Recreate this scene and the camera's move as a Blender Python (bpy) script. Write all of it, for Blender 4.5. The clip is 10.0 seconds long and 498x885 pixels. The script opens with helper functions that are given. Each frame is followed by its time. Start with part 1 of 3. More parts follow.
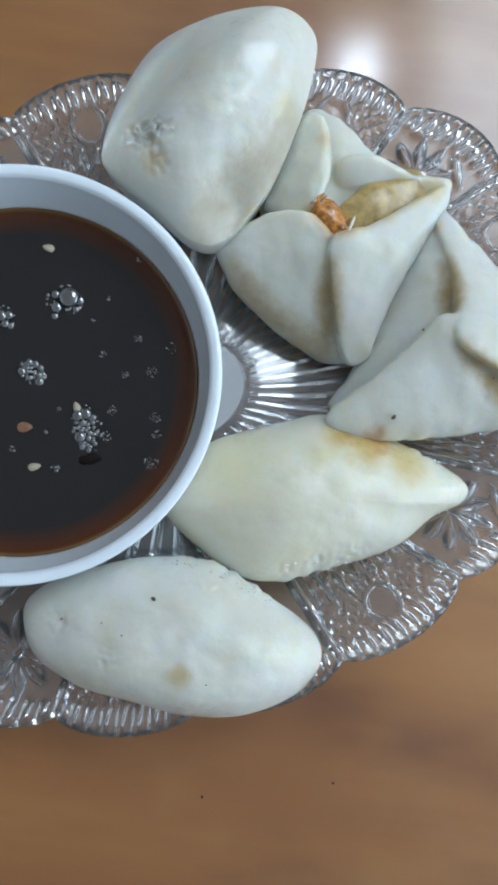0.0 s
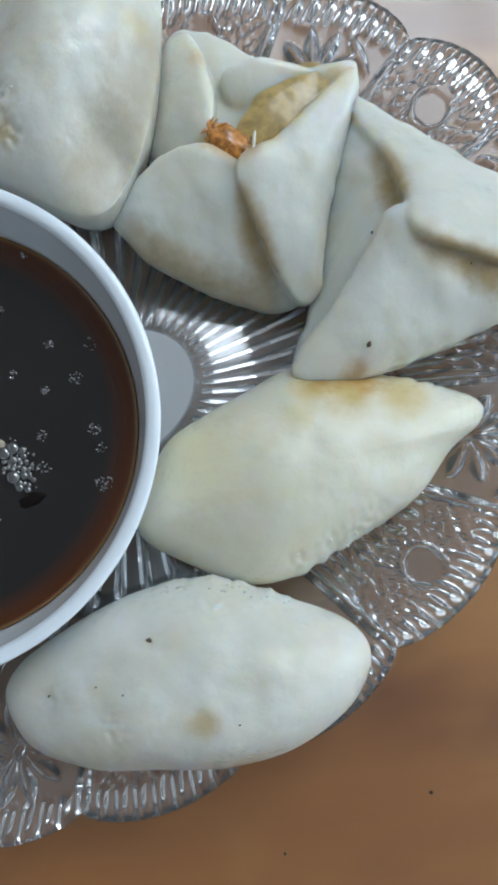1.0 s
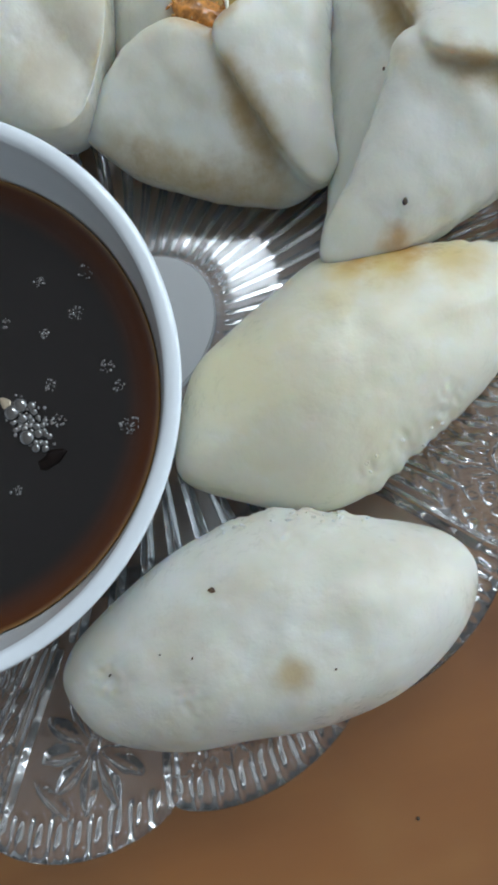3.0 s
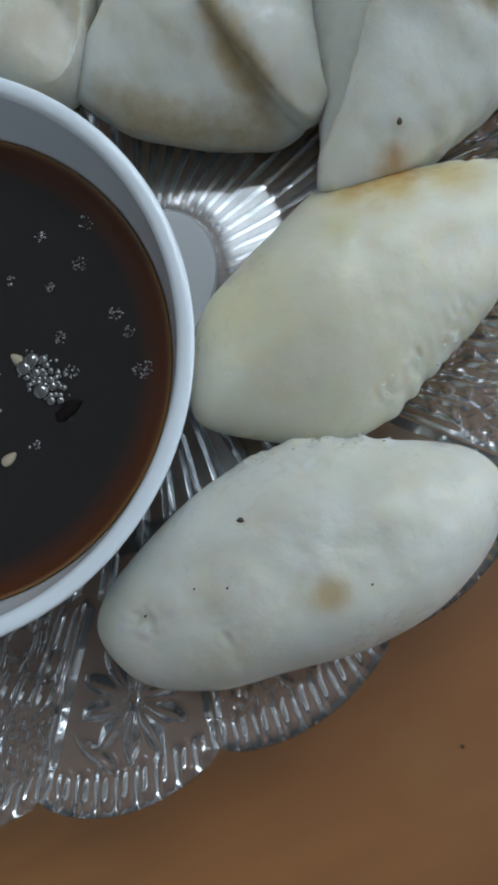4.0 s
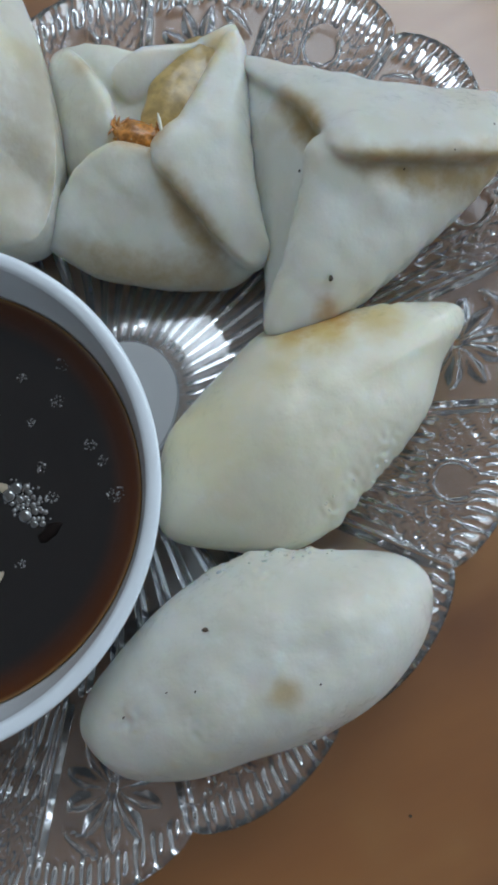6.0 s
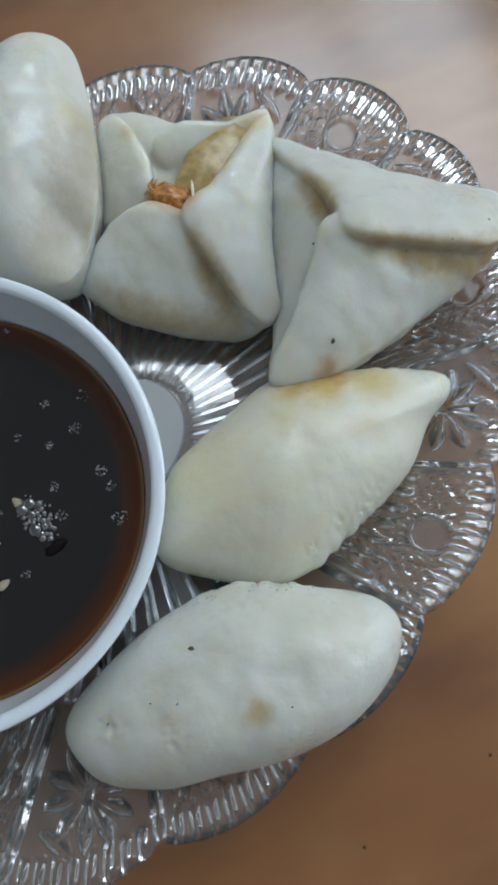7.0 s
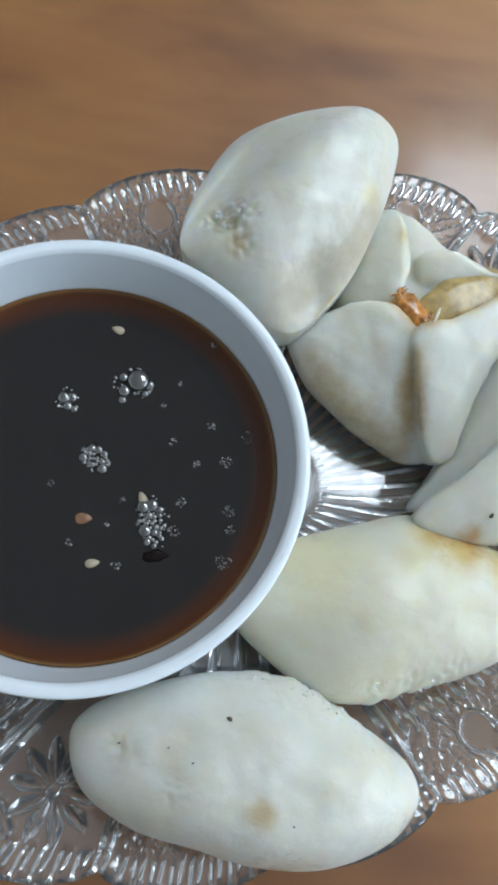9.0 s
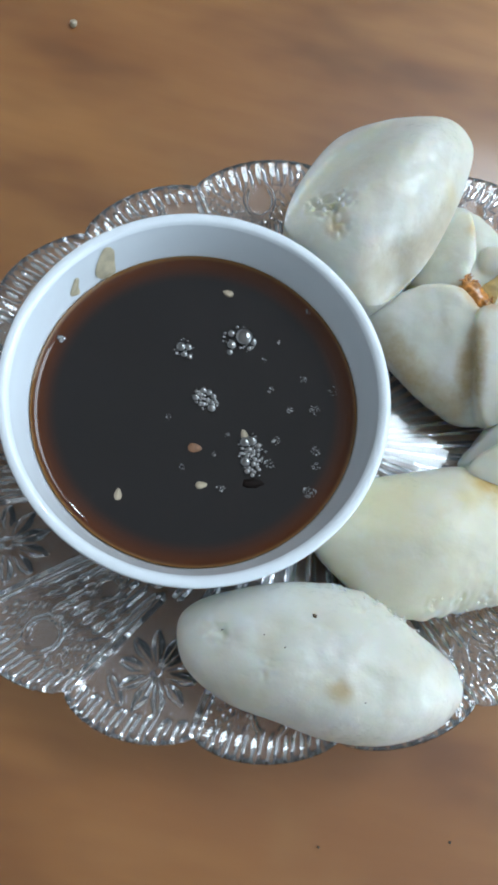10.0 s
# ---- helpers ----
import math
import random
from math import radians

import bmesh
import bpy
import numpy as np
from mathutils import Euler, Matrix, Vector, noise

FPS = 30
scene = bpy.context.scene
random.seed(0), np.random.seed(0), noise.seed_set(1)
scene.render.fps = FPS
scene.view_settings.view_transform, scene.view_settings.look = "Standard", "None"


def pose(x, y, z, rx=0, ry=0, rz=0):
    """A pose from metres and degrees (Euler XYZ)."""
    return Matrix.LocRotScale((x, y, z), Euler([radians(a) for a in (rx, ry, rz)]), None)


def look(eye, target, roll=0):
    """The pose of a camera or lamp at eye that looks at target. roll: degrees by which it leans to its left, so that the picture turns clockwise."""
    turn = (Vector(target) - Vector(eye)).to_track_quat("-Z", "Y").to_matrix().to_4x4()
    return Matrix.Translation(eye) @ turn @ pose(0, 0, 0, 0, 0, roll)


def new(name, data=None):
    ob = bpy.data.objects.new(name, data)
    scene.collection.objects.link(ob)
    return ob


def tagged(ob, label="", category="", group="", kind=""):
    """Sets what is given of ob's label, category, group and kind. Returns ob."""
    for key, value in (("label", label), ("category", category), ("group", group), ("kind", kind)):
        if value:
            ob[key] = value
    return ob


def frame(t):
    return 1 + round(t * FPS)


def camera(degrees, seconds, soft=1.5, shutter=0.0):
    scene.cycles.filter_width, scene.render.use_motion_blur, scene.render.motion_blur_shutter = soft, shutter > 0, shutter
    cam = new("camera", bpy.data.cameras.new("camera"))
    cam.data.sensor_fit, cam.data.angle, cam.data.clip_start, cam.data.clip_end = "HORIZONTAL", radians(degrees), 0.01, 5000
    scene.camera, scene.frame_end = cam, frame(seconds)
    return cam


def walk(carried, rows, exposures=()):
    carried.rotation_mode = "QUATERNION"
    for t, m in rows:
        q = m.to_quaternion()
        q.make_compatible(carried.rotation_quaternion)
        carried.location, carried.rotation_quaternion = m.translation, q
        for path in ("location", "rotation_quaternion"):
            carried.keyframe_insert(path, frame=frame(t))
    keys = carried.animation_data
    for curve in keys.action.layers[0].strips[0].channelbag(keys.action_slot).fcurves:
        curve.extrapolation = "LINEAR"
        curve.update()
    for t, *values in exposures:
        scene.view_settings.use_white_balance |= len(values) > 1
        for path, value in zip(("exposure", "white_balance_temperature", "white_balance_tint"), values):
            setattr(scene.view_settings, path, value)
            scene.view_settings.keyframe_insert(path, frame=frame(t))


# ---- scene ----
# A glass dish of filled dough dumplings round a bowl of dipping sauce, on a wooden table.
cam = camera(35.07, 10.0, soft=3.4)
# seconds, eye in metres, turn in degrees
PATH = [
    (0, 0.05545, -0.02539, 0.23782, 4.567, -2.312, 8.183),
    (0.5, 0.06470, -0.02578, 0.22621, 5.845, -1.471, 0.178),
    (1, 0.06675, -0.03200, 0.20119, 6.458, 0.168, -8.395),
    (1.5, 0.07056, -0.03112, 0.19264, 6.024, 0.373, -11.065),
    (2, 0.07731, -0.03246, 0.18746, 6.228, 1.354, -15.391),
    (2.5, 0.06823, -0.03988, 0.17719, 6.065, 4.585, -16.829),
    (3, 0.06462, -0.04571, 0.17386, 5.835, 5.245, -18.596),
    (3.2, 0.06098, -0.04849, 0.17218, 5.936, 5.705, -19.494),
    (4.3, 0.05605, -0.05846, 0.17319, 6.041, 5.111, -24.523),
    (4.5, 0.05805, -0.05894, 0.17728, 6.256, 4.760, -25.045),
    (5, 0.06218, -0.05479, 0.18640, 6.949, 4.468, -25.796),
    (5.5, 0.06492, -0.04681, 0.19266, 8.068, 3.551, -25.719),
    (6.8, 0.06097, -0.04726, 0.20657, 11.626, 2.079, -22.541),
    (7, 0.06052, -0.05079, 0.21139, 12.727, 1.351, -20.479),
    (7.5, 0.05298, -0.05077, 0.21298, 13.537, -0.643, -12.389),
    (8, 0.04506, -0.04555, 0.21323, 14.814, -1.301, -7.169),
    (8.5, 0.03526, -0.04340, 0.21606, 15.638, -2.054, -1.188),
    (9, 0.03147, -0.04127, 0.21523, 15.778, -4.623, 9.042),
    (9.5, 0.02470, -0.05732, 0.21622, 15.207, -4.566, 12.396),
    (10, 0.00870, -0.06860, 0.24333, 15.190, -5.781, 12.695),
]
# seconds, stops, white balance
EXPOSURES = [(0, -0.08, 5950, 8), (1, -0.20, 6200, 9), (2.5, -0.20, 6450, 10), (3.2, -0.20, 6450, 10), (4.3, -0.72, 6150, 9), (5, -0.78, 6100, 9), (5.7, -0.64, 6150, 10), (7, -0.47, 6300, 9), (8, -0.30, 6300, 9), (9, 0.0, 6250, 9), (10, 0.10, 6150, 8)]
walk(cam, [(t, pose(x, y, z, rx, ry, rz)) for t, x, y, z, rx, ry, rz in PATH], EXPOSURES)

# ---- world and lights ----
world = bpy.data.worlds.new("sky")
scene.world = world
world.use_nodes = True
wn = world.node_tree.nodes
sky = wn.new("ShaderNodeTexSky")
sky.sky_type, sky.sun_disc = "NISHITA", False
sky.sun_elevation, sky.sun_rotation = radians(40), radians(200)
world.node_tree.links.new(sky.outputs[0], wn["Background"].inputs[0])
wn["Background"].inputs[1].default_value = 0.1

LAMP, SPOT, WINDOW = 9.0, 160.0, 37.0       # strength of the ceiling panels and of the spot; watts of the sky in the window
ROOM_X, ROOM_Y, FLOOR, CEILING = (-1.7, 2.1), (-2.1, 2.3), -0.75, 1.65
WIN_Y, WIN_Z = (-1.15, 0.95), (0.1, 1.45)

sky_light = bpy.data.lights.new("window_light", "AREA")
sky_light.shape, sky_light.size, sky_light.size_y = "RECTANGLE", WIN_Y[1] - WIN_Y[0], WIN_Z[1] - WIN_Z[0]
sky_light.energy, sky_light.color = WINDOW, (0.77, 0.90, 1.0)
lamp_ob = new("window_light", sky_light)
lamp_ob.matrix_world = look((ROOM_X[1] + 0.02, sum(WIN_Y) / 2, sum(WIN_Z) / 2), (0, sum(WIN_Y) / 2, sum(WIN_Z) / 2))


# ---- materials ----
def material(name):
    m = bpy.data.materials.new(name)
    m.use_nodes = True
    t = m.node_tree
    return m, t, t.nodes["Principled BSDF"]


def node(t, kind, **values):
    n = t.nodes.new("ShaderNode" + kind)
    for key, value in values.items():
        key = key.replace("_", " ")
        n.inputs[key].default_value = value
    return n


def place(t, scale=(1, 1, 1), turn=0.0):
    """World position, scaled and turned about the upright."""
    g = t.nodes.new("ShaderNodeNewGeometry")
    m = t.nodes.new("ShaderNodeMapping")
    m.inputs["Rotation"].default_value = (0, 0, radians(turn))
    m.inputs["Scale"].default_value = scale
    t.links.new(g.outputs["Position"], m.inputs["Vector"])
    return m.outputs["Vector"]


def noise_at(t, vector, scale, detail=4.0, rough=0.55):
    n = node(t, "TexNoise", Scale=scale, Detail=detail, Roughness=rough)
    t.links.new(vector, n.inputs["Vector"])
    return n.outputs["Fac"]


def remap(t, value, a, b, lo=0.0, hi=1.0):
    n = t.nodes.new("ShaderNodeMapRange")
    n.interpolation_type = "SMOOTHSTEP"
    for slot, v in zip(("From Min", "From Max", "To Min", "To Max"), (a, b, lo, hi)):
        n.inputs[slot].default_value = v
    t.links.new(value, n.inputs["Value"])
    return n.outputs["Result"]


def maths(t, op, a, b):
    n = t.nodes.new("ShaderNodeMath")
    n.operation = op
    for slot, v in zip((0, 1), (a, b)):
        if isinstance(v, (int, float)):
            n.inputs[slot].default_value = v
        else:
            t.links.new(v, n.inputs[slot])
    return n.outputs[0]


def blend(t, fac, a, b):
    n = t.nodes.new("ShaderNodeMix")
    n.data_type = "RGBA"
    for slot, v in ((0, fac), (6, a), (7, b)):
        if isinstance(v, (int, float)):
            n.inputs[slot].default_value = v
        elif isinstance(v, tuple):
            n.inputs[slot].default_value = (*v, 1)
        else:
            t.links.new(v, n.inputs[slot])
    return n.outputs[2]


def relief(t, bsdf, height, distance, strength=1.0):
    n = node(t, "Bump", Strength=strength, Distance=distance)
    t.links.new(height, n.inputs["Height"])
    t.links.new(n.outputs[0], bsdf.inputs["Normal"])


def wood_material():
    m, t, b = material("table_wood")
    v = place(t, (1, 1, 1), -20)
    long = place(t, (5, 60, 60), -20)
    wide = place(t, (3, 14, 14), -20)
    c = blend(t, remap(t, noise_at(t, wide, 1.0, 5), 0.32, 0.68), (0.28, 0.107, 0.027), (0.41, 0.183, 0.052))
    c = blend(t, maths(t, "MULTIPLY", remap(t, noise_at(t, long, 0.8, 4, 0.5), 0.45, 0.8), 0.35), c, (0.165, 0.055, 0.016))
    # broad cloudy figure of the veneer, and a dulled lacquer
    c = blend(t, maths(t, "MULTIPLY", remap(t, noise_at(t, place(t, (9, 22, 22), -20), 1.0, 3), 0.42, 0.72), 0.75), c, (0.125, 0.038, 0.010))
    c = blend(t, maths(t, "MULTIPLY", remap(t, noise_at(t, v, 16, 3), 0.5, 0.75), 0.4), c, (0.36, 0.18, 0.055))
    t.links.new(c, b.inputs["Base Color"])
    t.links.new(remap(t, noise_at(t, v, 30, 4), 0.3, 0.7, 0.36, 0.48), b.inputs["Roughness"])
    b.inputs["Coat Weight"].default_value, b.inputs["Coat Roughness"].default_value = 1.0, 0.15
    relief(t, b, noise_at(t, long, 4, 5), 0.0001, 0.5)
    return m


def dough_material(name, tint=(0.80, 0.79, 0.70), stains_and_shade=()):
    """Boiled starch dough; each stain or patch of painted shade: place, radius, colour, weight."""
    m, t, b = material(name)
    v = place(t)
    c = blend(t, remap(t, noise_at(t, v, 55, 3), 0.35, 0.7), tint, tuple(x * k for x, k in zip(tint, (0.955, 0.95, 0.90))))
    c = blend(t, maths(t, "MULTIPLY", remap(t, noise_at(t, v, 240, 4), 0.55, 0.75), 0.4), c, (0.78, 0.78, 0.75))
    # warm, thinner patches where the dough is glassy
    c = blend(t, maths(t, "MULTIPLY", remap(t, noise_at(t, v, 95, 3, 0.5), 0.48, 0.72), 0.32), c, tuple(x * k for x, k in zip(tint, (0.90, 0.83, 0.66))))
    rag = noise_at(t, v, 260, 4, 0.6)
    flat = place(t, (1, 1, 0.25))
    for (x, y, z), r, colour, weight in stains_and_shade:
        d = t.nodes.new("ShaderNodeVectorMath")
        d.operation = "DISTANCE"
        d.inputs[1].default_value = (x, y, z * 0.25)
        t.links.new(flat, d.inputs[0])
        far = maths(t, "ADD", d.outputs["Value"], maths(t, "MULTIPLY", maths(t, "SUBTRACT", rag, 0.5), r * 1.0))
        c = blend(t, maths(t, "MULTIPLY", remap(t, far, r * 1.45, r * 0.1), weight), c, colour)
    t.links.new(c, b.inputs["Base Color"])
    b.inputs["Subsurface Weight"].default_value = 0.9
    b.inputs["Subsurface Radius"].default_value = (0.0065, 0.0048, 0.0030)
    b.inputs["Subsurface Scale"].default_value = 1.0
    t.links.new(remap(t, noise_at(t, v, 120, 5), 0.35, 0.7, 0.28, 0.5), b.inputs["Roughness"])
    b.inputs["IOR"].default_value = 1.4
    t.links.new(remap(t, noise_at(t, v, 70, 3), 0.44, 0.64, 0.02, 0.75), b.inputs["Coat Weight"])
    b.inputs["Coat Roughness"].default_value = 0.06
    b.inputs["Coat IOR"].default_value = 1.5
    wet = node(t, "Bump", Strength=1.0, Distance=0.0006)
    t.links.new(remap(t, noise_at(t, v, 560, 2, 0.5), 0.54, 0.74), wet.inputs["Height"])
    t.links.new(wet.outputs[0], b.inputs["Coat Normal"])
    h = maths(t, "ADD", maths(t, "MULTIPLY", noise_at(t, v, 330, 4, 0.55), 1.0), maths(t, "MULTIPLY", noise_at(t, v, 1100, 3, 0.5), 0.22))
    relief(t, b, h, 0.0010, 0.2)
    return m


def plain_material(name, colour, rough, scale=200.0, vary=0.08, bump=0.0, **more):
    m, t, b = material(name)
    v = place(t)
    n = noise_at(t, v, scale, 4)
    t.links.new(blend(t, remap(t, n, 0.3, 0.7), tuple(x * (1 - vary) for x in colour), tuple(min(1, x * (1 + vary)) for x in colour)), b.inputs["Base Color"])
    t.links.new(remap(t, noise_at(t, v, scale * 0.4, 3), 0.3, 0.7, rough * 0.85, rough * 1.15), b.inputs["Roughness"])
    for key, value in more.items():
        b.inputs[key.replace("_", " ")].default_value = value
    if bump:
        relief(t, b, n, bump)
    return m


def sauce_material():
    """Dark soy sauce that turns amber where it thins out against the bowl."""
    m, t, b = material("soy_sauce")
    v = place(t)
    d = t.nodes.new("ShaderNodeVectorMath")
    d.operation = "LENGTH"
    flat = t.nodes.new("ShaderNodeVectorMath")
    flat.operation = "MULTIPLY"
    flat.inputs[1].default_value = (1, 1, 0)
    t.links.new(v, flat.inputs[0])
    t.links.new(flat.outputs[0], d.inputs[0])
    edge = remap(t, d.outputs["Value"], 0.0384, 0.0455)
    c = blend(t, edge, (0.019, 0.017, 0.017), (0.085, 0.023, 0.006))
    c = blend(t, remap(t, d.outputs["Value"], 0.0449, 0.0462), c, (0.22, 0.11, 0.03))
    t.links.new(c, b.inputs["Base Color"])
    b.inputs["Roughness"].default_value = 0.04
    b.inputs["IOR"].default_value = 1.45
    relief(t, b, noise_at(t, v, 60, 2), 0.0002, 0.25)
    return m


WOOD = wood_material()
GLASS, gt, gb = material("pressed_glass")
gb.inputs["Base Color"].default_value = (0.87, 0.89, 0.91, 1)
gb.inputs["IOR"].default_value = 1.8


def pale_middle(t, bsdf):
    """The plain disc in the middle of the dish, clouded to paint in its pale reflection."""
    off, flat, size = (t.nodes.new("ShaderNodeVectorMath") for _ in range(3))
    turned = t.nodes.new("ShaderNodeMapping")
    off.operation, flat.operation, size.operation = "SUBTRACT", "MULTIPLY", "LENGTH"
    off.inputs[1].default_value = (*DISH_C, 0)
    turned.inputs["Rotation"].default_value = (0, 0, -DISH_TURN)
    flat.inputs[1].default_value = (1 / DISH_A, 1 / DISH_B, 0)
    t.links.new(place(t), off.inputs[0])
    t.links.new(off.outputs[0], turned.inputs["Vector"])
    t.links.new(turned.outputs[0], flat.inputs[0])
    t.links.new(flat.outputs[0], size.inputs[0])
    disc_sheen = remap(t, size.outputs["Value"], 0.178, 0.168)
    clear = remap(t, noise_at(t, place(t), 90, 4), 0.35, 0.75, 0.01, 0.06)
    # fainter clouding outward, for the bright inner ends of the rays
    haze = remap(t, size.outputs["Value"], 0.40, 0.19)
    t.links.new(maths(t, "ADD", clear, maths(t, "ADD", maths(t, "MULTIPLY", haze, 0.13), maths(t, "MULTIPLY", disc_sheen, 0.17))), bsdf.inputs["Roughness"])
    t.links.new(maths(t, "SUBTRACT", 0.96, maths(t, "ADD", maths(t, "MULTIPLY", haze, 0.04), maths(t, "MULTIPLY", disc_sheen, 0.36))), bsdf.inputs["Transmission Weight"])


DISH_C, DISH_A, DISH_B, DISH_TURN = (0.0387, 0.0060), 0.1185, 0.0900, radians(25.7)
pale_middle(gt, gb)
relief(gt, gb, noise_at(gt, place(gt), 130, 2), 0.0010, 0.15)
PORCELAIN = plain_material("porcelain", (0.80, 0.85, 0.90), 0.22, 60, 0.015, Coat_Weight=0.4, Coat_Roughness=0.08)
SAUCE = sauce_material()
FOAM = plain_material("foam_film", (0.022, 0.019, 0.017), 0.03, 500, 0.3, IOR=3.0)
SEED = plain_material("sesame", (0.46, 0.38, 0.27), 0.45, 900, 0.1)
CHILLI = plain_material("chilli_flake", (0.24, 0.12, 0.06), 0.35, 900, 0.25)
BLACK = plain_material("dark_patch", (0.008, 0.004, 0.003), 0.65, 900, 0.3, Specular_IOR_Level=0.15)
PEPPER = plain_material("pepper", (0.07, 0.045, 0.026), 0.6, 2500, 0.5)
DRIP = plain_material("dried_sauce", (0.55, 0.48, 0.34), 0.3, 300, 0.15)
ONION = plain_material("fried_filling", (0.50, 0.20, 0.036), 0.22, 700, 0.45, 0.0002, Coat_Weight=0.8, Coat_Roughness=0.1)
MINCE = plain_material("cooked_mince", (0.62, 0.42, 0.18), 0.25, 800, 0.4, 0.0002, Coat_Weight=0.8, Coat_Roughness=0.1)
JELLY = plain_material("oily_paste", (0.47, 0.33, 0.12), 0.30, 300, 0.25, 0.0002, Coat_Weight=0.4, Coat_Roughness=0.2)
SHRED = plain_material("white_shred", (0.8, 0.78, 0.66), 0.4, 600, 0.1)
WALL = plain_material("wall_paint", (0.66, 0.65, 0.63), 0.8, 12, 0.03)
CEIL = plain_material("ceiling_paint", (0.88, 0.88, 0.88), 0.85, 12, 0.02)
FLOORM = plain_material("floor_tile", (0.22, 0.20, 0.18), 0.5, 6, 0.12)
FRAME = plain_material("window_paint", (0.78, 0.78, 0.77), 0.4, 20, 0.03)
PANE, pt, pb = material("window_glass")
pb.inputs["Transmission Weight"].default_value, pb.inputs["Roughness"].default_value = 1.0, 0.0
LIT, lt, lb = material("lit_diffuser")
lb.inputs["Emission Color"].default_value = (0.81, 0.92, 1.0, 1)
lb.inputs["Emission Strength"].default_value = LAMP
BULB, ut, ub = material("lit_bulb")
ub.inputs["Emission Color"].default_value = (0.86, 0.94, 1.0, 1)
ub.inputs["Emission Strength"].default_value = SPOT


# ---- mesh helpers ----
def raw(name, verts, faces, mat, smooth=True, parent=None):
    me = bpy.data.meshes.new(name)
    me.from_pydata([tuple(map(float, v)) for v in verts], [], [tuple(map(int, f)) for f in faces])
    if smooth:
        me.polygons.foreach_set("use_smooth", [True] * len(me.polygons))
    me.materials.append(mat)
    me.update()
    ob = new(name, me)
    if parent:
        ob.parent = parent
    return ob


def part(name, bm, mat, parent, label="", smooth=True):
    me = bpy.data.meshes.new(name)
    bm.to_mesh(me)
    bm.free()
    if smooth:
        me.polygons.foreach_set("use_smooth", [True] * len(me.polygons))
    me.materials.append(mat)
    ob = new(name, me)
    if parent:
        ob.parent = parent
        ob.matrix_parent_inverse = parent.matrix_basis.inverted()
    if label:
        ob["label"] = label
    return ob


def box(bm, a, b, bevel=0.0):
    made = bmesh.ops.create_cube(bm, size=1.0, matrix=Matrix.LocRotScale([(p + q) / 2 for p, q in zip(a, b)], None, [q - p for p, q in zip(a, b)]))
    if bevel:
        edges = list({e for v in made["verts"] for e in v.link_edges})
        bmesh.ops.bevel(bm, geom=edges, offset=bevel, segments=3, profile=0.5, affect="EDGES")
    return bm


def boxed(name, a, b, mat, parent=None, bevel=0.0, smooth=False):
    return part(name, box(bmesh.new(), a, b, bevel), mat, parent, smooth=smooth)


def rings(nr, na, start=0):
    """Quads between nr rings of na points."""
    i, j = np.meshgrid(np.arange(nr - 1), np.arange(na), indexing="ij")
    k = (j + 1) % na
    q = np.stack([i * na + j, i * na + k, (i + 1) * na + k, (i + 1) * na + j], -1).reshape(-1, 4) + start
    return q


def lathe(name, profile, mat, segs=128, parent=None, centre=(0, 0)):
    a = np.linspace(0, 2 * np.pi, segs, endpoint=False)
    v = np.concatenate([np.c_[centre[0] + r * np.cos(a), centre[1] + r * np.sin(a), np.full(segs, z)] for r, z in profile])
    return raw(name, v, rings(len(profile), segs), mat, True, parent)


def bezier_profile(points, steps=6):
    """A smooth curve through few points."""
    p = np.array([points[0], *points, points[-1]], float)
    out = []
    for k in range(1, len(p) - 2):
        for s in np.linspace(0, 1, steps, endpoint=False):
            a, b, c, d = p[k - 1 : k + 3]
            out.append(0.5 * (2 * b + (c - a) * s + (2 * a - 5 * b + 4 * c - d) * s**2 + (3 * b - a - 3 * c + d) * s**3))
    return [tuple(q) for q in out] + [tuple(p[-1])]


def closed_curve(points, count):
    """A smooth closed curve through few corners, evenly sampled."""
    p = np.array(points, float)
    n, out = len(p), []
    for k in range(n):
        a, b, c, d = p[k - 1], p[k], p[(k + 1) % n], p[(k + 2) % n]
        for s in np.linspace(0, 1, 24, endpoint=False):
            out.append(0.5 * (2 * b + (c - a) * s + (2 * a - 5 * b + 4 * c - d) * s**2 + (3 * b - a - 3 * c + d) * s**3))
    out = np.array(out)
    step = np.r_[0, np.cumsum(np.hypot(*np.diff(np.r_[out, out[:1]], axis=0).T))]
    want = np.linspace(0, step[-1], count, endpoint=False)
    both = np.r_[out, out[:1]]
    return np.c_[np.interp(want, step, both[:, 0]), np.interp(want, step, both[:, 1])]


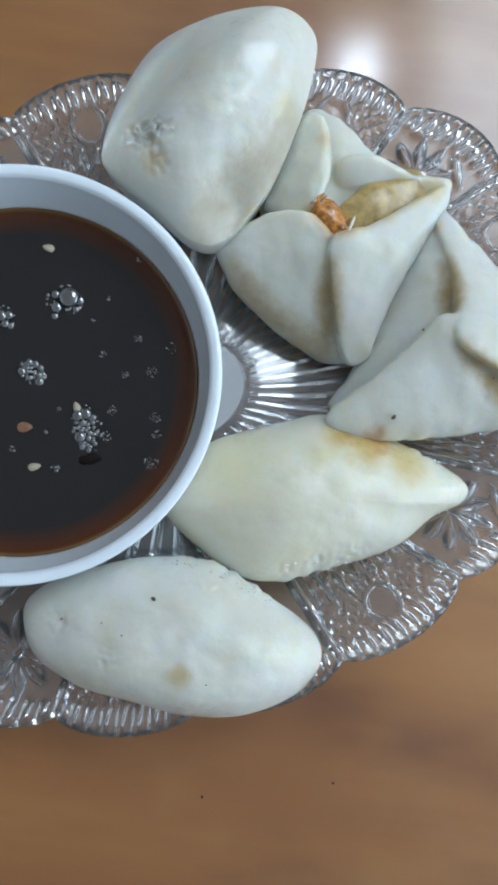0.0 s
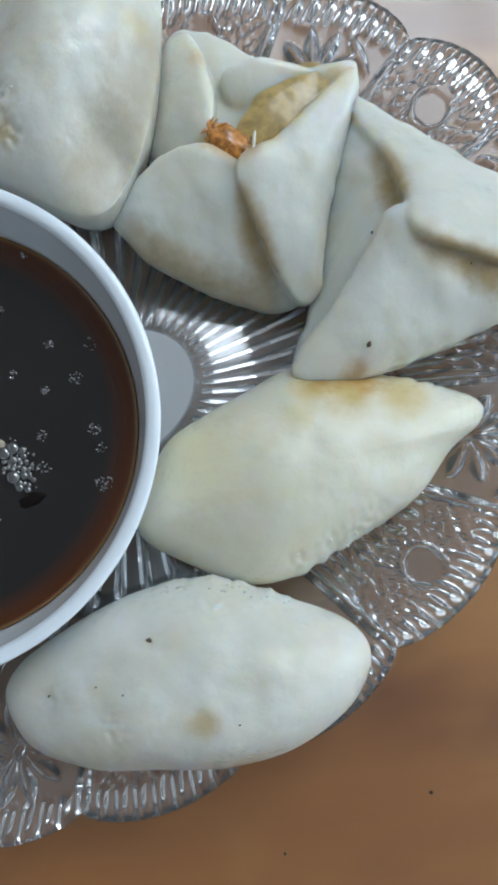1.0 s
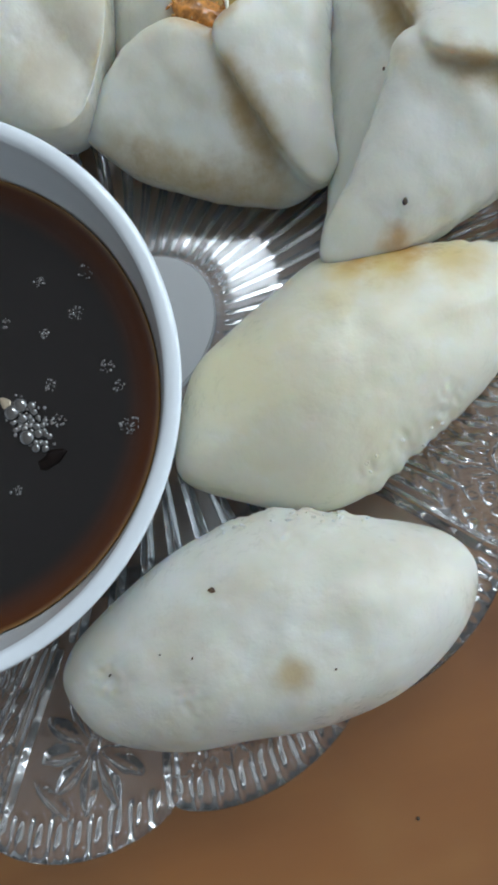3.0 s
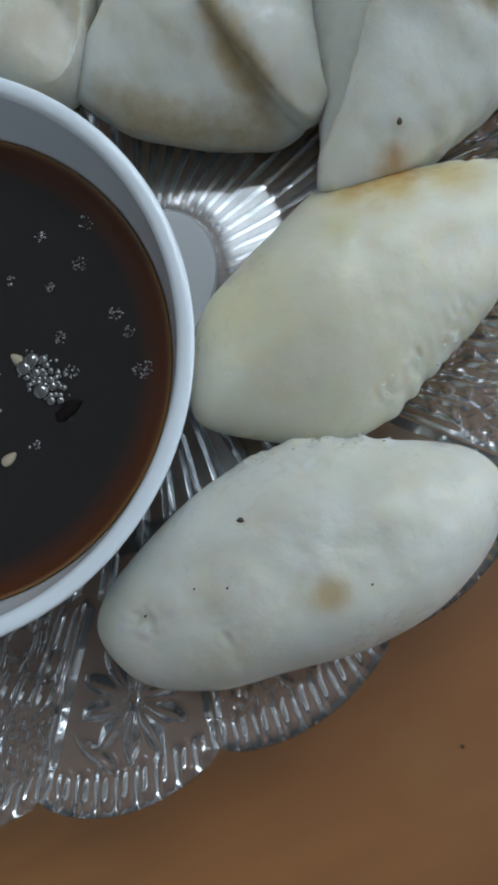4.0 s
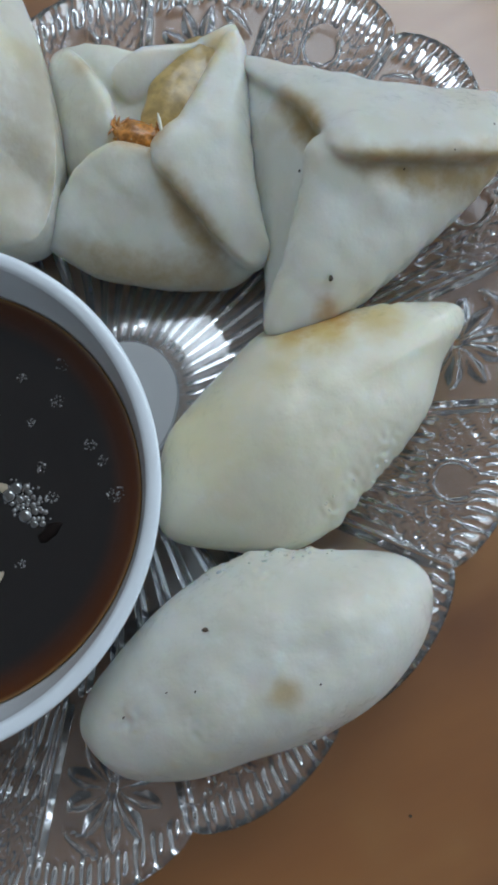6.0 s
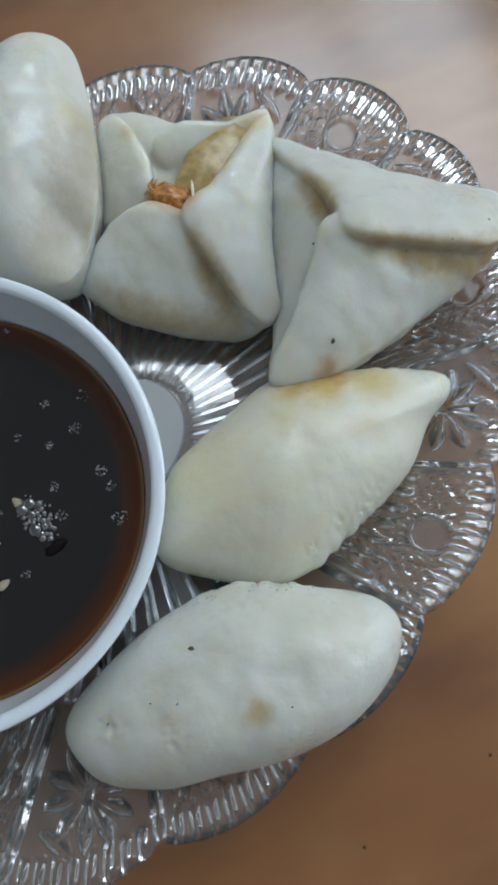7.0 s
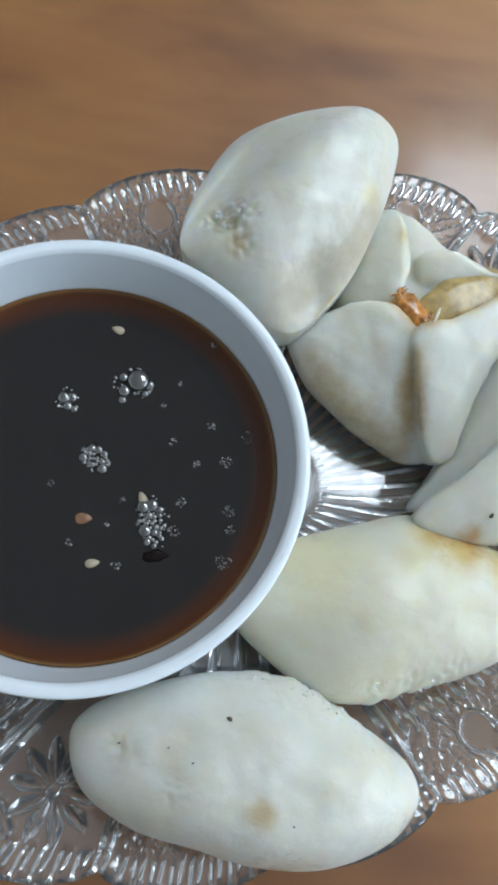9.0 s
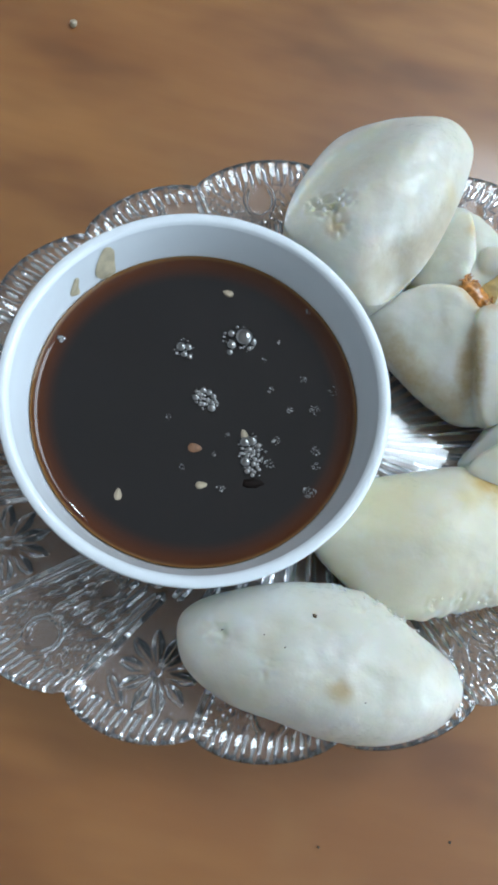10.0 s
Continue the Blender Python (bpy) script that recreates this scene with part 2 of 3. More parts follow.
# ---- the room ----
def room():
    (x0, x1), (y0, y1), w = ROOM_X, ROOM_Y, 0.12
    tagged(boxed("floor", (x0 - w, y0 - w, FLOOR - w), (x1 + w, y1 + w, FLOOR), FLOORM), "plain dull floor under the table", "floor", kind="structure")
    tagged(boxed("ceiling", (x0 - w, y0 - w, CEILING), (x1 + w, y1 + w, CEILING + w), CEIL), "plain white painted ceiling", "ceiling", kind="structure")
    for name, a, b in (("wall_north", (x0 - w, y1, FLOOR), (x1 + w, y1 + w, CEILING)), ("wall_south", (x0 - w, y0 - w, FLOOR), (x1 + w, y0, CEILING)), ("wall_west", (x0 - w, y0, FLOOR), (x0, y1, CEILING))):
        tagged(boxed(name, a, b, WALL), "plain pale painted wall", "wall", kind="structure")
    bm = bmesh.new()
    box(bm, (x1, y0, FLOOR), (x1 + w, WIN_Y[0], CEILING))
    box(bm, (x1, WIN_Y[1], FLOOR), (x1 + w, y1, CEILING))
    box(bm, (x1, WIN_Y[0], FLOOR), (x1 + w, WIN_Y[1], WIN_Z[0]))
    box(bm, (x1, WIN_Y[0], WIN_Z[1]), (x1 + w, WIN_Y[1], CEILING))
    tagged(part("wall_east", bm, WALL, None, smooth=False), "plain pale painted wall with a window opening", "wall", kind="structure")
    win = tagged(new("window_1"), "wide white-framed window letting in daylight", "window", kind="structure")
    win.location = (x1 + 0.06, sum(WIN_Y) / 2, WIN_Z[0])
    bm, f = bmesh.new(), 0.045
    a, b = x1 + 0.05, x1 + 0.09
    box(bm, (a, WIN_Y[0] + 0.002, WIN_Z[0] + 0.002), (b, WIN_Y[1] - 0.002, WIN_Z[0] + f))
    box(bm, (a, WIN_Y[0] + 0.002, WIN_Z[1] - f), (b, WIN_Y[1] - 0.002, WIN_Z[1] - 0.002))
    for y in (WIN_Y[0] + 0.002, sum(WIN_Y) / 2 - f / 2, WIN_Y[1] - f - 0.002):
        box(bm, (a, y, WIN_Z[0] + f), (b, y + f, WIN_Z[1] - f))
    part("window_frame", bm, FRAME, win, smooth=False)
    pane = boxed("pane", (a + 0.015, WIN_Y[0] + f, WIN_Z[0] + f), (a + 0.02, WIN_Y[1] - f, WIN_Z[1] - f), PANE, None)
    pane.parent = win
    pane.matrix_parent_inverse = win.matrix_basis.inverted()
    pane.visible_shadow = False
    # ceiling fixture: two long lit panels side by side
    lamp = tagged(new("ceiling_lamp"), "white ceiling fixture with two lit rectangular panels", "lamp", kind="thing")
    lamp.matrix_basis = pose(0.82, 0.93, CEILING, 0, 0, 3)
    m = lamp.matrix_basis
    for dx in (-0.205, 0.205):
        bm = box(bmesh.new(), (dx - 0.20, -0.545, -0.05), (dx + 0.20, 0.545, 0.0), 0.008)
        bm.transform(m)
        part("housing", bm, FRAME, lamp)
        bm = box(bmesh.new(), (dx - 0.18, -0.52, -0.058), (dx + 0.18, 0.52, -0.051))
        bm.transform(m)
        part("diffuser", bm, LIT, lamp, "glowing cool white diffuser", smooth=False)
    # small round spot beside it
    spot = tagged(new("ceiling_spot"), "small round lit spotlight set in a white ceiling ring", "lamp", kind="thing")
    spot.location = (0.23, 1.10, CEILING)
    for name, r, z0, z1, mat in (("ring", 0.060, -0.030, 0.0, FRAME), ("bulb", 0.036, -0.040, -0.031, BULB)):
        bm = bmesh.new()
        bmesh.ops.create_cone(bm, cap_ends=True, segments=40, radius1=r * 0.92, radius2=r, depth=z1 - z0, matrix=Matrix.Translation((0.23, 1.10, CEILING + (z0 + z1) / 2)))
        part(name, bm, mat, spot, smooth=False)


room()


def table():
    ob = tagged(new("table"), "brown wooden table with a satin lacquered top", "table")
    ob.location = (0.1, 0.1, FLOOR)
    boxed("tabletop", (-0.55, -0.75, -0.03), (0.75, 0.95, 0.0), WOOD, ob, 0.003, True)
    for x in (-0.5, 0.7):
        for y in (-0.7, 0.9):
            boxed("leg", (x - 0.03, y - 0.03, FLOOR), (x + 0.03, y + 0.03, -0.03), WOOD, ob, 0.004, True)


table()

# ---- the oval pressed-glass dish ----
SCALLOPS, FIRST = 18, radians(0.7)


def dish_polar(x, y):
    """The oval's own angle and radius at a place; 1 is the rim."""
    c, s = np.cos(DISH_TURN), np.sin(DISH_TURN)
    u, v = (x - DISH_C[0]) * c + (y - DISH_C[1]) * s, -(x - DISH_C[0]) * s + (y - DISH_C[1]) * c
    return np.arctan2(v / DISH_B, u / DISH_A), np.hypot(u / DISH_A, v / DISH_B)


def dish_place(phi, r):
    c, s = np.cos(DISH_TURN), np.sin(DISH_TURN)
    u, v = DISH_A * r * np.cos(phi), DISH_B * r * np.sin(phi)
    return DISH_C[0] + u * c - v * s, DISH_C[1] + u * s + v * c


def step(x, a, b):
    t = np.clip((x - a) / (b - a), 0, 1)
    return t * t * (3 - 2 * t)


def dish_top(r):
    """Height of the upper face of the dish."""
    return 0.0070 - 0.0022 * step(r, 0.17, 0.33) * (1 - step(r, 0.36, 0.56)) + 0.0125 * step(r, 0.50, 0.98) + 0.0020 * step(r, 0.86, 1.05)


def lens(d, along, length, width):
    """A pointed leaf cut: 1 on its spine, 0 at its edge."""
    w = width * np.clip(1 - (2 * along / length - 1) ** 2, 0, 1)
    return np.clip(1 - np.abs(d) / np.maximum(w, 1e-6), 0, 1) * (along > 0) * (along < length)


def dish_cut(phi, r):
    """Depth of the pressed pattern on the under face, in metres."""
    q = (phi - FIRST) / (2 * np.pi / SCALLOPS)
    k = np.floor(q).astype(int) % 2                 # 0: button panel, 1: fan panel
    a = (q - np.floor(q) - 0.5) * 2                   # -1 to 1 across the panel
    x, y = dish_place(phi, r)
    mid = (np.floor(q) + 0.5) * (2 * np.pi / SCALLOPS) + FIRST
    cut = np.zeros_like(phi)
    # rays of the base, three to a scallop
    ray = np.abs((q * 3) % 1 - 0.5) * 2
    cut += 0.0021 * np.clip(1 - ray * 1.9, 0, 1) * step(r, 0.18, 0.22) * (1 - step(r, 0.60, 0.66))
    # rings round the plain middle
    for at, wide, deep in ((0.176, 0.008, 0.0007),):
        cut += deep * np.exp(-(((r - at) / wide) ** 2))
    # bars between the panels
    bar = np.clip(1 - (1 - np.abs(a)) * r * 9, 0, 1)
    cut = np.maximum(cut, 0.0024 * bar * step(r, 0.62, 0.66) * (1 - step(r, 0.93, 0.95)))

    def local(at):
        mx, my = dish_place(mid, np.full_like(mid, at))
        ox, oy = dish_place(mid, np.full_like(mid, at + 0.05))
        ux, uy = ox - mx, oy - my
        n = np.hypot(ux, uy)
        ux, uy = ux / n, uy / n
        dx, dy = x - mx, y - my
        return dx * ux + dy * uy, -dx * uy + dy * ux   # outward, sideways

    # fan panels: a flower of leaf cuts and two long leaves at the outer corners
    o, s = local(0.835)
    rho, th = np.hypot(o, s), np.arctan2(s, o)
    fan = np.zeros_like(cut)
    for n in range(10):
        t = th - 2 * np.pi * n / 10
        along, side = rho * np.cos(t) - 0.0010, rho * np.sin(t)
        fan = np.maximum(fan, lens(side, along, 0.0104, 0.0022))
    for sign in (-1, 1):
        t = radians(118)
        dx, dy = o - 0.0125, s * sign - 0.0022
        along, side = dx * np.cos(t) + dy * np.sin(t), -dx * np.sin(t) + dy * np.cos(t)
        fan = np.maximum(fan, 0.8 * lens(side, along, 0.0105, 0.0016))
    inside = (np.abs(a) < 0.9) * step(r, 0.66, 0.70) * (1 - step(r, 0.945, 0.96))
    cut = np.where(k == 1, np.maximum(cut, 0.0025 * fan * inside), cut)
    # button panels: a clear disc in a toothed ring, a smaller one further in, crossing cuts between
    but = np.zeros_like(cut)
    for at, size in ((0.895, 1.0), (0.705, 0.66)):
        o, s = local(at)
        rho, th = np.hypot(o, s) / size, np.arctan2(s, o)
        but = np.maximum(but, np.exp(-(((rho - 0.0047) / 0.0006) ** 2)) * 0.9)
        tooth = np.abs((th / (2 * np.pi) * 18) % 1 - 0.5) * 2
        reach = 0.0058 + 0.0026 * (1 - tooth)
        but = np.maximum(but, 0.75 * (rho > 0.0054) * (rho < reach + 0.0016) * np.clip(1 - np.abs(rho - reach) / 0.0011, 0, 1))
        but = np.where(rho < 0.0042, 0, but)
    o, s = local(0.80)
    rho1 = np.hypot(*local(0.895)) 
    hatch = np.maximum(np.clip(1 - np.abs(((o + s) / 0.0034) % 1 - 0.5) * 4, 0, 1), np.clip(1 - np.abs(((o - s) / 0.0034) % 1 - 0.5) * 4, 0, 1))
    but = np.maximum(but, 0.7 * hatch * (rho1 > 0.0088) * step(r, 0.82, 0.84))
    flute = np.abs((a * 3.5 + 0.5) % 1 - 0.5) * 2
    cross = np.abs(((a * 2.0 + (r - 0.72) * 14) * 1.5) % 1 - 0.5) * 2
    rho2 = np.hypot(*local(0.705))
    but = np.maximum(but, 0.9 * np.clip(1 - flute * 1.5, 0, 1) * step(r, 0.63, 0.66) * (1 - step(r, 0.81, 0.83)) * (rho2 > 0.0058))
    but = np.maximum(but, 0.6 * np.clip(1 - cross * 2.2, 0, 1) * step(r, 0.70, 0.72) * (rho1 > 0.0088) * (rho2 > 0.0058))
    inside = (np.abs(a) < 0.92) * (1 - step(r, 0.945, 0.96))
    cut = np.where(k == 0, np.maximum(cut, 0.0019 * but * inside), cut)
    # ribs of the rim, nine to a scallop
    rib = np.abs((q * 9) % 1 - 0.5) * 2
    cut = np.where(r > 0.940, 0.0015 * step(rib, 0.05, 0.95) * step(r, 0.940, 0.950) * (1 - 0.7 * step(r, 0.978, 0.992)), cut)
    return cut * 1.15


def glass_dish():
    na, nb, nt = 1620, 130, 44
    phi = np.linspace(0, 2 * np.pi, na, endpoint=False)
    q = (phi - FIRST) / (2 * np.pi / SCALLOPS)
    wave = np.abs(np.sin(np.pi * (q - np.floor(q)))) ** 0.62
    edge = 0.968 + 0.055 * wave
    rib = np.abs((q * 9) % 1 - 0.5) * 2
    verts, zs = [], []

    def ring(t, z_of, extra=0.0):
        r = t * (1 + (edge - 1) * step(t, 0.90, 1.0)) + extra
        x, y = dish_place(phi, r)
        verts.append(np.c_[x, y, z_of(phi, np.full(na, t), r)])

    for t in np.linspace(0.012, 0.985, nt):
        ring(t, lambda p, t, r: dish_top(t) + 0.0005 * step(t, 0.945, 0.965) * (1 - rib))
    ring(1.000, lambda p, t, r: dish_top(t) + 0.0002 - 0.0003 * rib, -0.002)
    ring(1.000, lambda p, t, r: dish_top(t) - 0.0010, 0.004)
    ring(1.000, lambda p, t, r: dish_top(t) - 0.0028 + 0.0002 * rib, 0.001)
    for t in np.linspace(0.985, 0.012, nb):
        thick = 0.0040 + 0.0006 * (1 - step(t, 0.2, 0.6))
        ring(t, lambda p, t, r: dish_top(t) - thick + dish_cut(p, t))
    v = np.concatenate(verts)
    n = len(verts)
    f = [tuple(x[::-1]) for x in rings(n, na)]
    f += [tuple(range(na)), tuple(range(n * na - 1, (n - 1) * na - 1, -1))]
    ob = raw("glass_dish", v, f, GLASS)
    return tagged(ob, "oval clear pressed-glass dish with scalloped ribbed rim and star-and-button pattern", "dish")


glass_dish()


def dish_foot():
    """The low ring on which the dish stands."""
    na = 180
    phi = np.linspace(0, 2 * np.pi, na, endpoint=False)
    v = []
    for r, z in ((0.50, 0.0032), (0.50, 0.0008), (0.512, 0.0), (0.535, 0.0), (0.547, 0.0008), (0.552, 0.0034)):
        x, y = dish_place(phi, np.full(na, r))
        v.append(np.c_[x, y, np.full(na, z)])
    raw("foot_ring", np.concatenate(v), np.r_[rings(6, na), [[5 * na + j, 5 * na + (j + 1) % na, (j + 1) % na, j] for j in range(na)]], GLASS, True, bpy.data.objects["glass_dish"])


dish_foot()

# ---- the sauce bowl ----
SAUCE_Z = 0.0297


def sauce_bowl():
    outer = bezier_profile([(0.0001, 0.0095), (0.024, 0.0092), (0.0255, 0.0075), (0.0285, 0.0075), (0.030, 0.0100), (0.0400, 0.0165), (0.0465, 0.0260), (0.0500, 0.0360), (0.0520, 0.0425), (0.0525, 0.0438)])
    lip = bezier_profile([(0.0525, 0.0438), (0.0522, 0.0444), (0.0512, 0.0446), (0.0500, 0.0443), (0.0493, 0.0434)], 5)
    inner = bezier_profile([(0.0493, 0.0434), (0.0485, 0.0395), (0.0460, 0.0297), (0.0420, 0.0210), (0.0340, 0.0145), (0.0200, 0.0120), (0.0001, 0.0115)])
    return tagged(lathe("sauce_bowl", outer + lip[1:] + inner[1:], PORCELAIN, 160), "white glazed porcelain bowl holding dark sauce in the dish", "bowl")


bowl = sauce_bowl()


def wall_radius(z):
    return np.interp(z, (0.0297, 0.0395, 0.0434), (0.0460, 0.0485, 0.0493))


def drip(at, low, high, width):
    """A thin dried run of sauce on the inner wall of the bowl."""
    na, nz, v = 9, 14, []
    for i, z in enumerate(np.linspace(low, high, nz)):
        s = i / (nz - 1)
        half = width * (0.55 + 0.45 * np.sin(3.0 * s + 0.4)) * np.sqrt(max(1 - (2 * s - 1) ** 6, 0.02))
        for j in np.linspace(-1, 1, na):
            a = at + j * half / 0.047 + 0.02 * np.sin(5 * s)
            r = wall_radius(z) - 0.00015 - 0.00025 * (1 - j * j)
            v.append((r * np.cos(a), r * np.sin(a), z))
    f = [(i * na + j, i * na + j + 1, (i + 1) * na + j + 1, (i + 1) * na + j) for i in range(nz - 1) for j in range(na - 1)]
    ob = raw("sauce_drip", v, f, DRIP, True, bowl)
    ob["label"] = "dried yellow-brown run of sauce"


drip(radians(136.5), 0.0305, 0.0425, 0.0032)
drip(radians(150.0), 0.0325, 0.0385, 0.0016)


def sauce():
    top = [(0.0001, SAUCE_Z), (0.012, SAUCE_Z), (0.025, SAUCE_Z), (0.036, SAUCE_Z), (0.0415, SAUCE_Z), (0.0430, SAUCE_Z + 0.00008), (0.0442, SAUCE_Z + 0.00028), (0.0452, SAUCE_Z + 0.00070), (0.0458, SAUCE_Z + 0.0012), (0.04605, SAUCE_Z + 0.0015)]
    low = [(0.0450, 0.0280), (0.0410, 0.0212), (0.0335, 0.0150), (0.0200, 0.0124), (0.0001, 0.0119)]
    ob = lathe("soy_sauce", low[::-1] + [(0.04151, SAUCE_Z - 0.0004), (0.0415, SAUCE_Z), (0.04149, SAUCE_Z)] + top[3::-1], SAUCE, 160)
    edge = lathe("sauce_edge", [(0.0455, 0.0288), (0.0461, 0.0300)] + top[:3:-1], SAUCE, 160, ob)
    edge["label"] = "thin amber edge of the sauce climbing the bowl"
    return tagged(ob, "dark brown soy dipping sauce filling the white bowl", "sauce")


sauce()


def dome(bm, x, y, r, squash=0.55):
    made = bmesh.ops.create_uvsphere(bm, u_segments=20, v_segments=12, radius=r)
    for v in made["verts"]:
        v.co = Vector((v.co.x + x, v.co.y + y, v.co.z * squash + SAUCE_Z + r * 0.25))


def foam(x, y, bubbles, label):
    ob = tagged(new("foam_cluster"), label, "bubbles", "bubbles on the sauce")
    ob.location = (x, y, SAUCE_Z)
    for dx, dy, r in bubbles:
        bm = bmesh.new()
        dome(bm, x + dx, y + dy, r)
        part("bubble", bm, FOAM, ob)


def cluster(seed, count, rx, ry, small, large, turn=0.0):
    rng = random.Random(seed)
    out = []
    for _ in range(count * 30):
        if len(out) == count:
            break
        a, k = rng.uniform(0, 2 * math.pi), math.sqrt(rng.random())
        px, py = rx * k * math.cos(a), ry * k * math.sin(a)
        x, y = px * math.cos(turn) - py * math.sin(turn), px * math.sin(turn) + py * math.cos(turn)
        r = small + (large - small) * rng.random() ** 2
        if all(math.hypot(x - p, y - q) > 0.6 * (r + s) for p, q, s in out):
            out.append((x, y, r))
    return out


BIG = "cluster of shiny clear bubbles floating on the dark sauce"
foam(0.0072, 0.0229, [(0.0014, 0.0008, 0.0028), (-0.0016, -0.0024, 0.0015), (-0.0024, 0.0010, 0.0012), (-0.0016, -0.0048, 0.0010), (0.0042, 0.0002, 0.0013), (0.0036, -0.0022, 0.0009)] + cluster(3, 30, 0.0052, 0.0040, 0.0003, 0.0006), BIG)
foam(-0.0074, 0.0159, [(-0.0010, 0.0002, 0.0015), (0.0010, 0.0006, 0.0012), (0.0004, -0.0018, 0.0011), (0.0020, -0.0022, 0.0009)] + cluster(4, 18, 0.0030, 0.0034, 0.0003, 0.0006), BIG)
foam(0.0021, 0.0023, cluster(5, 24, 0.0038, 0.0024, 0.0005, 0.0014, -0.5) + cluster(6, 18, 0.0045, 0.0028, 0.0003, 0.0005, -0.5), BIG)
foam(0.0185, -0.0108, cluster(7, 34, 0.0030, 0.0056, 0.0006, 0.0016, 0.25) + cluster(8, 34, 0.0042, 0.0068, 0.0003, 0.0005, 0.25), BIG)
FEW = "small patch of fine bubbles floating on the dark sauce"
for n, (x, y, c, s) in enumerate(((28.3, 15.4, 6, 1.4), (26.2, 5.3, 6, 1.2), (24.3, -4.6, 7, 1.5), (35.9, -4.7, 7, 1.8), (36.6, -16.8, 11, 2.4), (33.3, 6.9, 7, 2.0), (15.8, 18.6, 2, 0.8), (19.5, 9.9, 3, 1.2), (10.4, -6.4, 3, 1.0), (-6.7, -5.3, 3, 1.2), (24.0, -11.6, 7, 1.8), (36.9, -9.1, 5, 1.4), (12.2, -21.6, 5, 1.4), (18.9, 24.9, 2, 0.8), (37.3, 14.3, 4, 2.0), (8.3, -12.6, 2, 0.8), (0.4, -18.5, 3, 1.0))):
    foam(x / 1000, y / 1000, cluster(20 + n, 3 * c, 0.8 * s / 1000, 0.8 * s / 1000, 0.00012, 0.00034), FEW)
foam(0.0257, 0.0372, cluster(50, 7, 0.0014, 0.0010, 0.0005, 0.0009), "small bubbles caught against the wall of the bowl")
foam(-0.0420, 0.0095, cluster(51, 4, 0.0008, 0.0010, 0.0006, 0.0010), "small bubbles caught against the wall of the bowl")


def seed_mesh(name, x, y, turn, mat, label, category, size=(0.0017, 0.0010, 0.0006)):
    bm = bmesh.new()
    bmesh.ops.create_uvsphere(bm, u_segments=16, v_segments=10, radius=1.0)
    for v in bm.verts:
        k = 1 - 0.35 * v.co.x                       # one pointed end
        v.co = Vector((v.co.x * size[0], v.co.y * size[1] * k, v.co.z * size[2]))
    bm.transform(pose(x, y, SAUCE_Z + 0.0002, 0, 4, turn))
    return tagged(part(name, bm, mat, None), label, category, category + " on the sauce")


for x, y, turn in ((0.0009, 0.0361, 170), (0.0068, -0.0222, 20), (-0.0146, -0.0301, 100), (0.0152, -0.0052, 120)):
    seed_mesh("sesame_seed", x, y, turn, SEED, "pale sesame seed floating on the dark sauce", "seed")
seed_mesh("chilli_flake", 0.0026, -0.0123, 10, CHILLI, "orange-brown chilli flake floating on the dark sauce", "flake", (0.0020, 0.0013, 0.0004))


def dark_patch(x, y, r, n):
    rng = random.Random(n)
    bm = bmesh.new()
    bmesh.ops.create_uvsphere(bm, u_segments=14, v_segments=8, radius=r)
    for v in bm.verts:
        a = math.atan2(v.co.y, v.co.x)
        k = 1 + 0.25 * math.sin(2 * a + rng.random() * 0.1 + n) + 0.12 * math.sin(5 * a)
        v.co = Vector((v.co.x * k * 1.25 + x, v.co.y * k * 0.7 + y, v.co.z * 0.22 + SAUCE_Z + 0.0001))
    tagged(part("dark_patch", bm, BLACK, None), "irregular black patch lying on the dark sauce", "flake", "flakes on the sauce")


# flat black patches resting on the sauce
for n, (x, y, r) in enumerate(((20.6, -18.2, 2.2), (-17.0, 41.0, 0.5), (12.0, 42.5, 0.6))):
    dark_patch(x / 1000, y / 1000, r / 1000, n)


# ---- the dumplings ----
def ridge_height(x, y, line, rounding, reach=False):
    """Height from a fold: points (x, y, z), slope on its left and on its right, in mm."""
    pts, left, right = line
    best_d, best_z, best_s = np.full(x.shape, 1e9), np.zeros(x.shape), np.zeros(x.shape)
    p = bezier_profile(pts, 8)
    for a, b in zip(p[:-1], p[1:]):
        dx, dy = b[0] - a[0], b[1] - a[1]
        n = dx * dx + dy * dy + 1e-9
        t = np.clip(((x - a[0]) * dx + (y - a[1]) * dy) / n, 0, 1)
        px, py = x - a[0] - t * dx, y - a[1] - t * dy
        d = np.hypot(px, py)
        near = d < best_d
        best_d = np.where(near, d, best_d)
        best_z = np.where(near, a[2] + t * (b[2] - a[2]), best_z)
        best_s = np.where(near, (dx * py - dy * px) / np.sqrt(n) / (d + 1e-6), best_s)
    if reach:
        return best_d * best_s
    w = 0.5 + 0.5 * best_s * np.tanh(best_d / 0.8)
    slope = left * w + right * (1 - w)
    return best_z - slope * (np.sqrt(best_d**2 + rounding**2) - rounding)


def soft_max(a, b, k):
    return 0.5 * (a + b + np.sqrt((a - b) ** 2 + k * k))


def bumps(x, y, seed, scale):
    return np.array([noise.noise(Vector((p / scale, q / scale, seed))) for p, q in zip(x, y)])


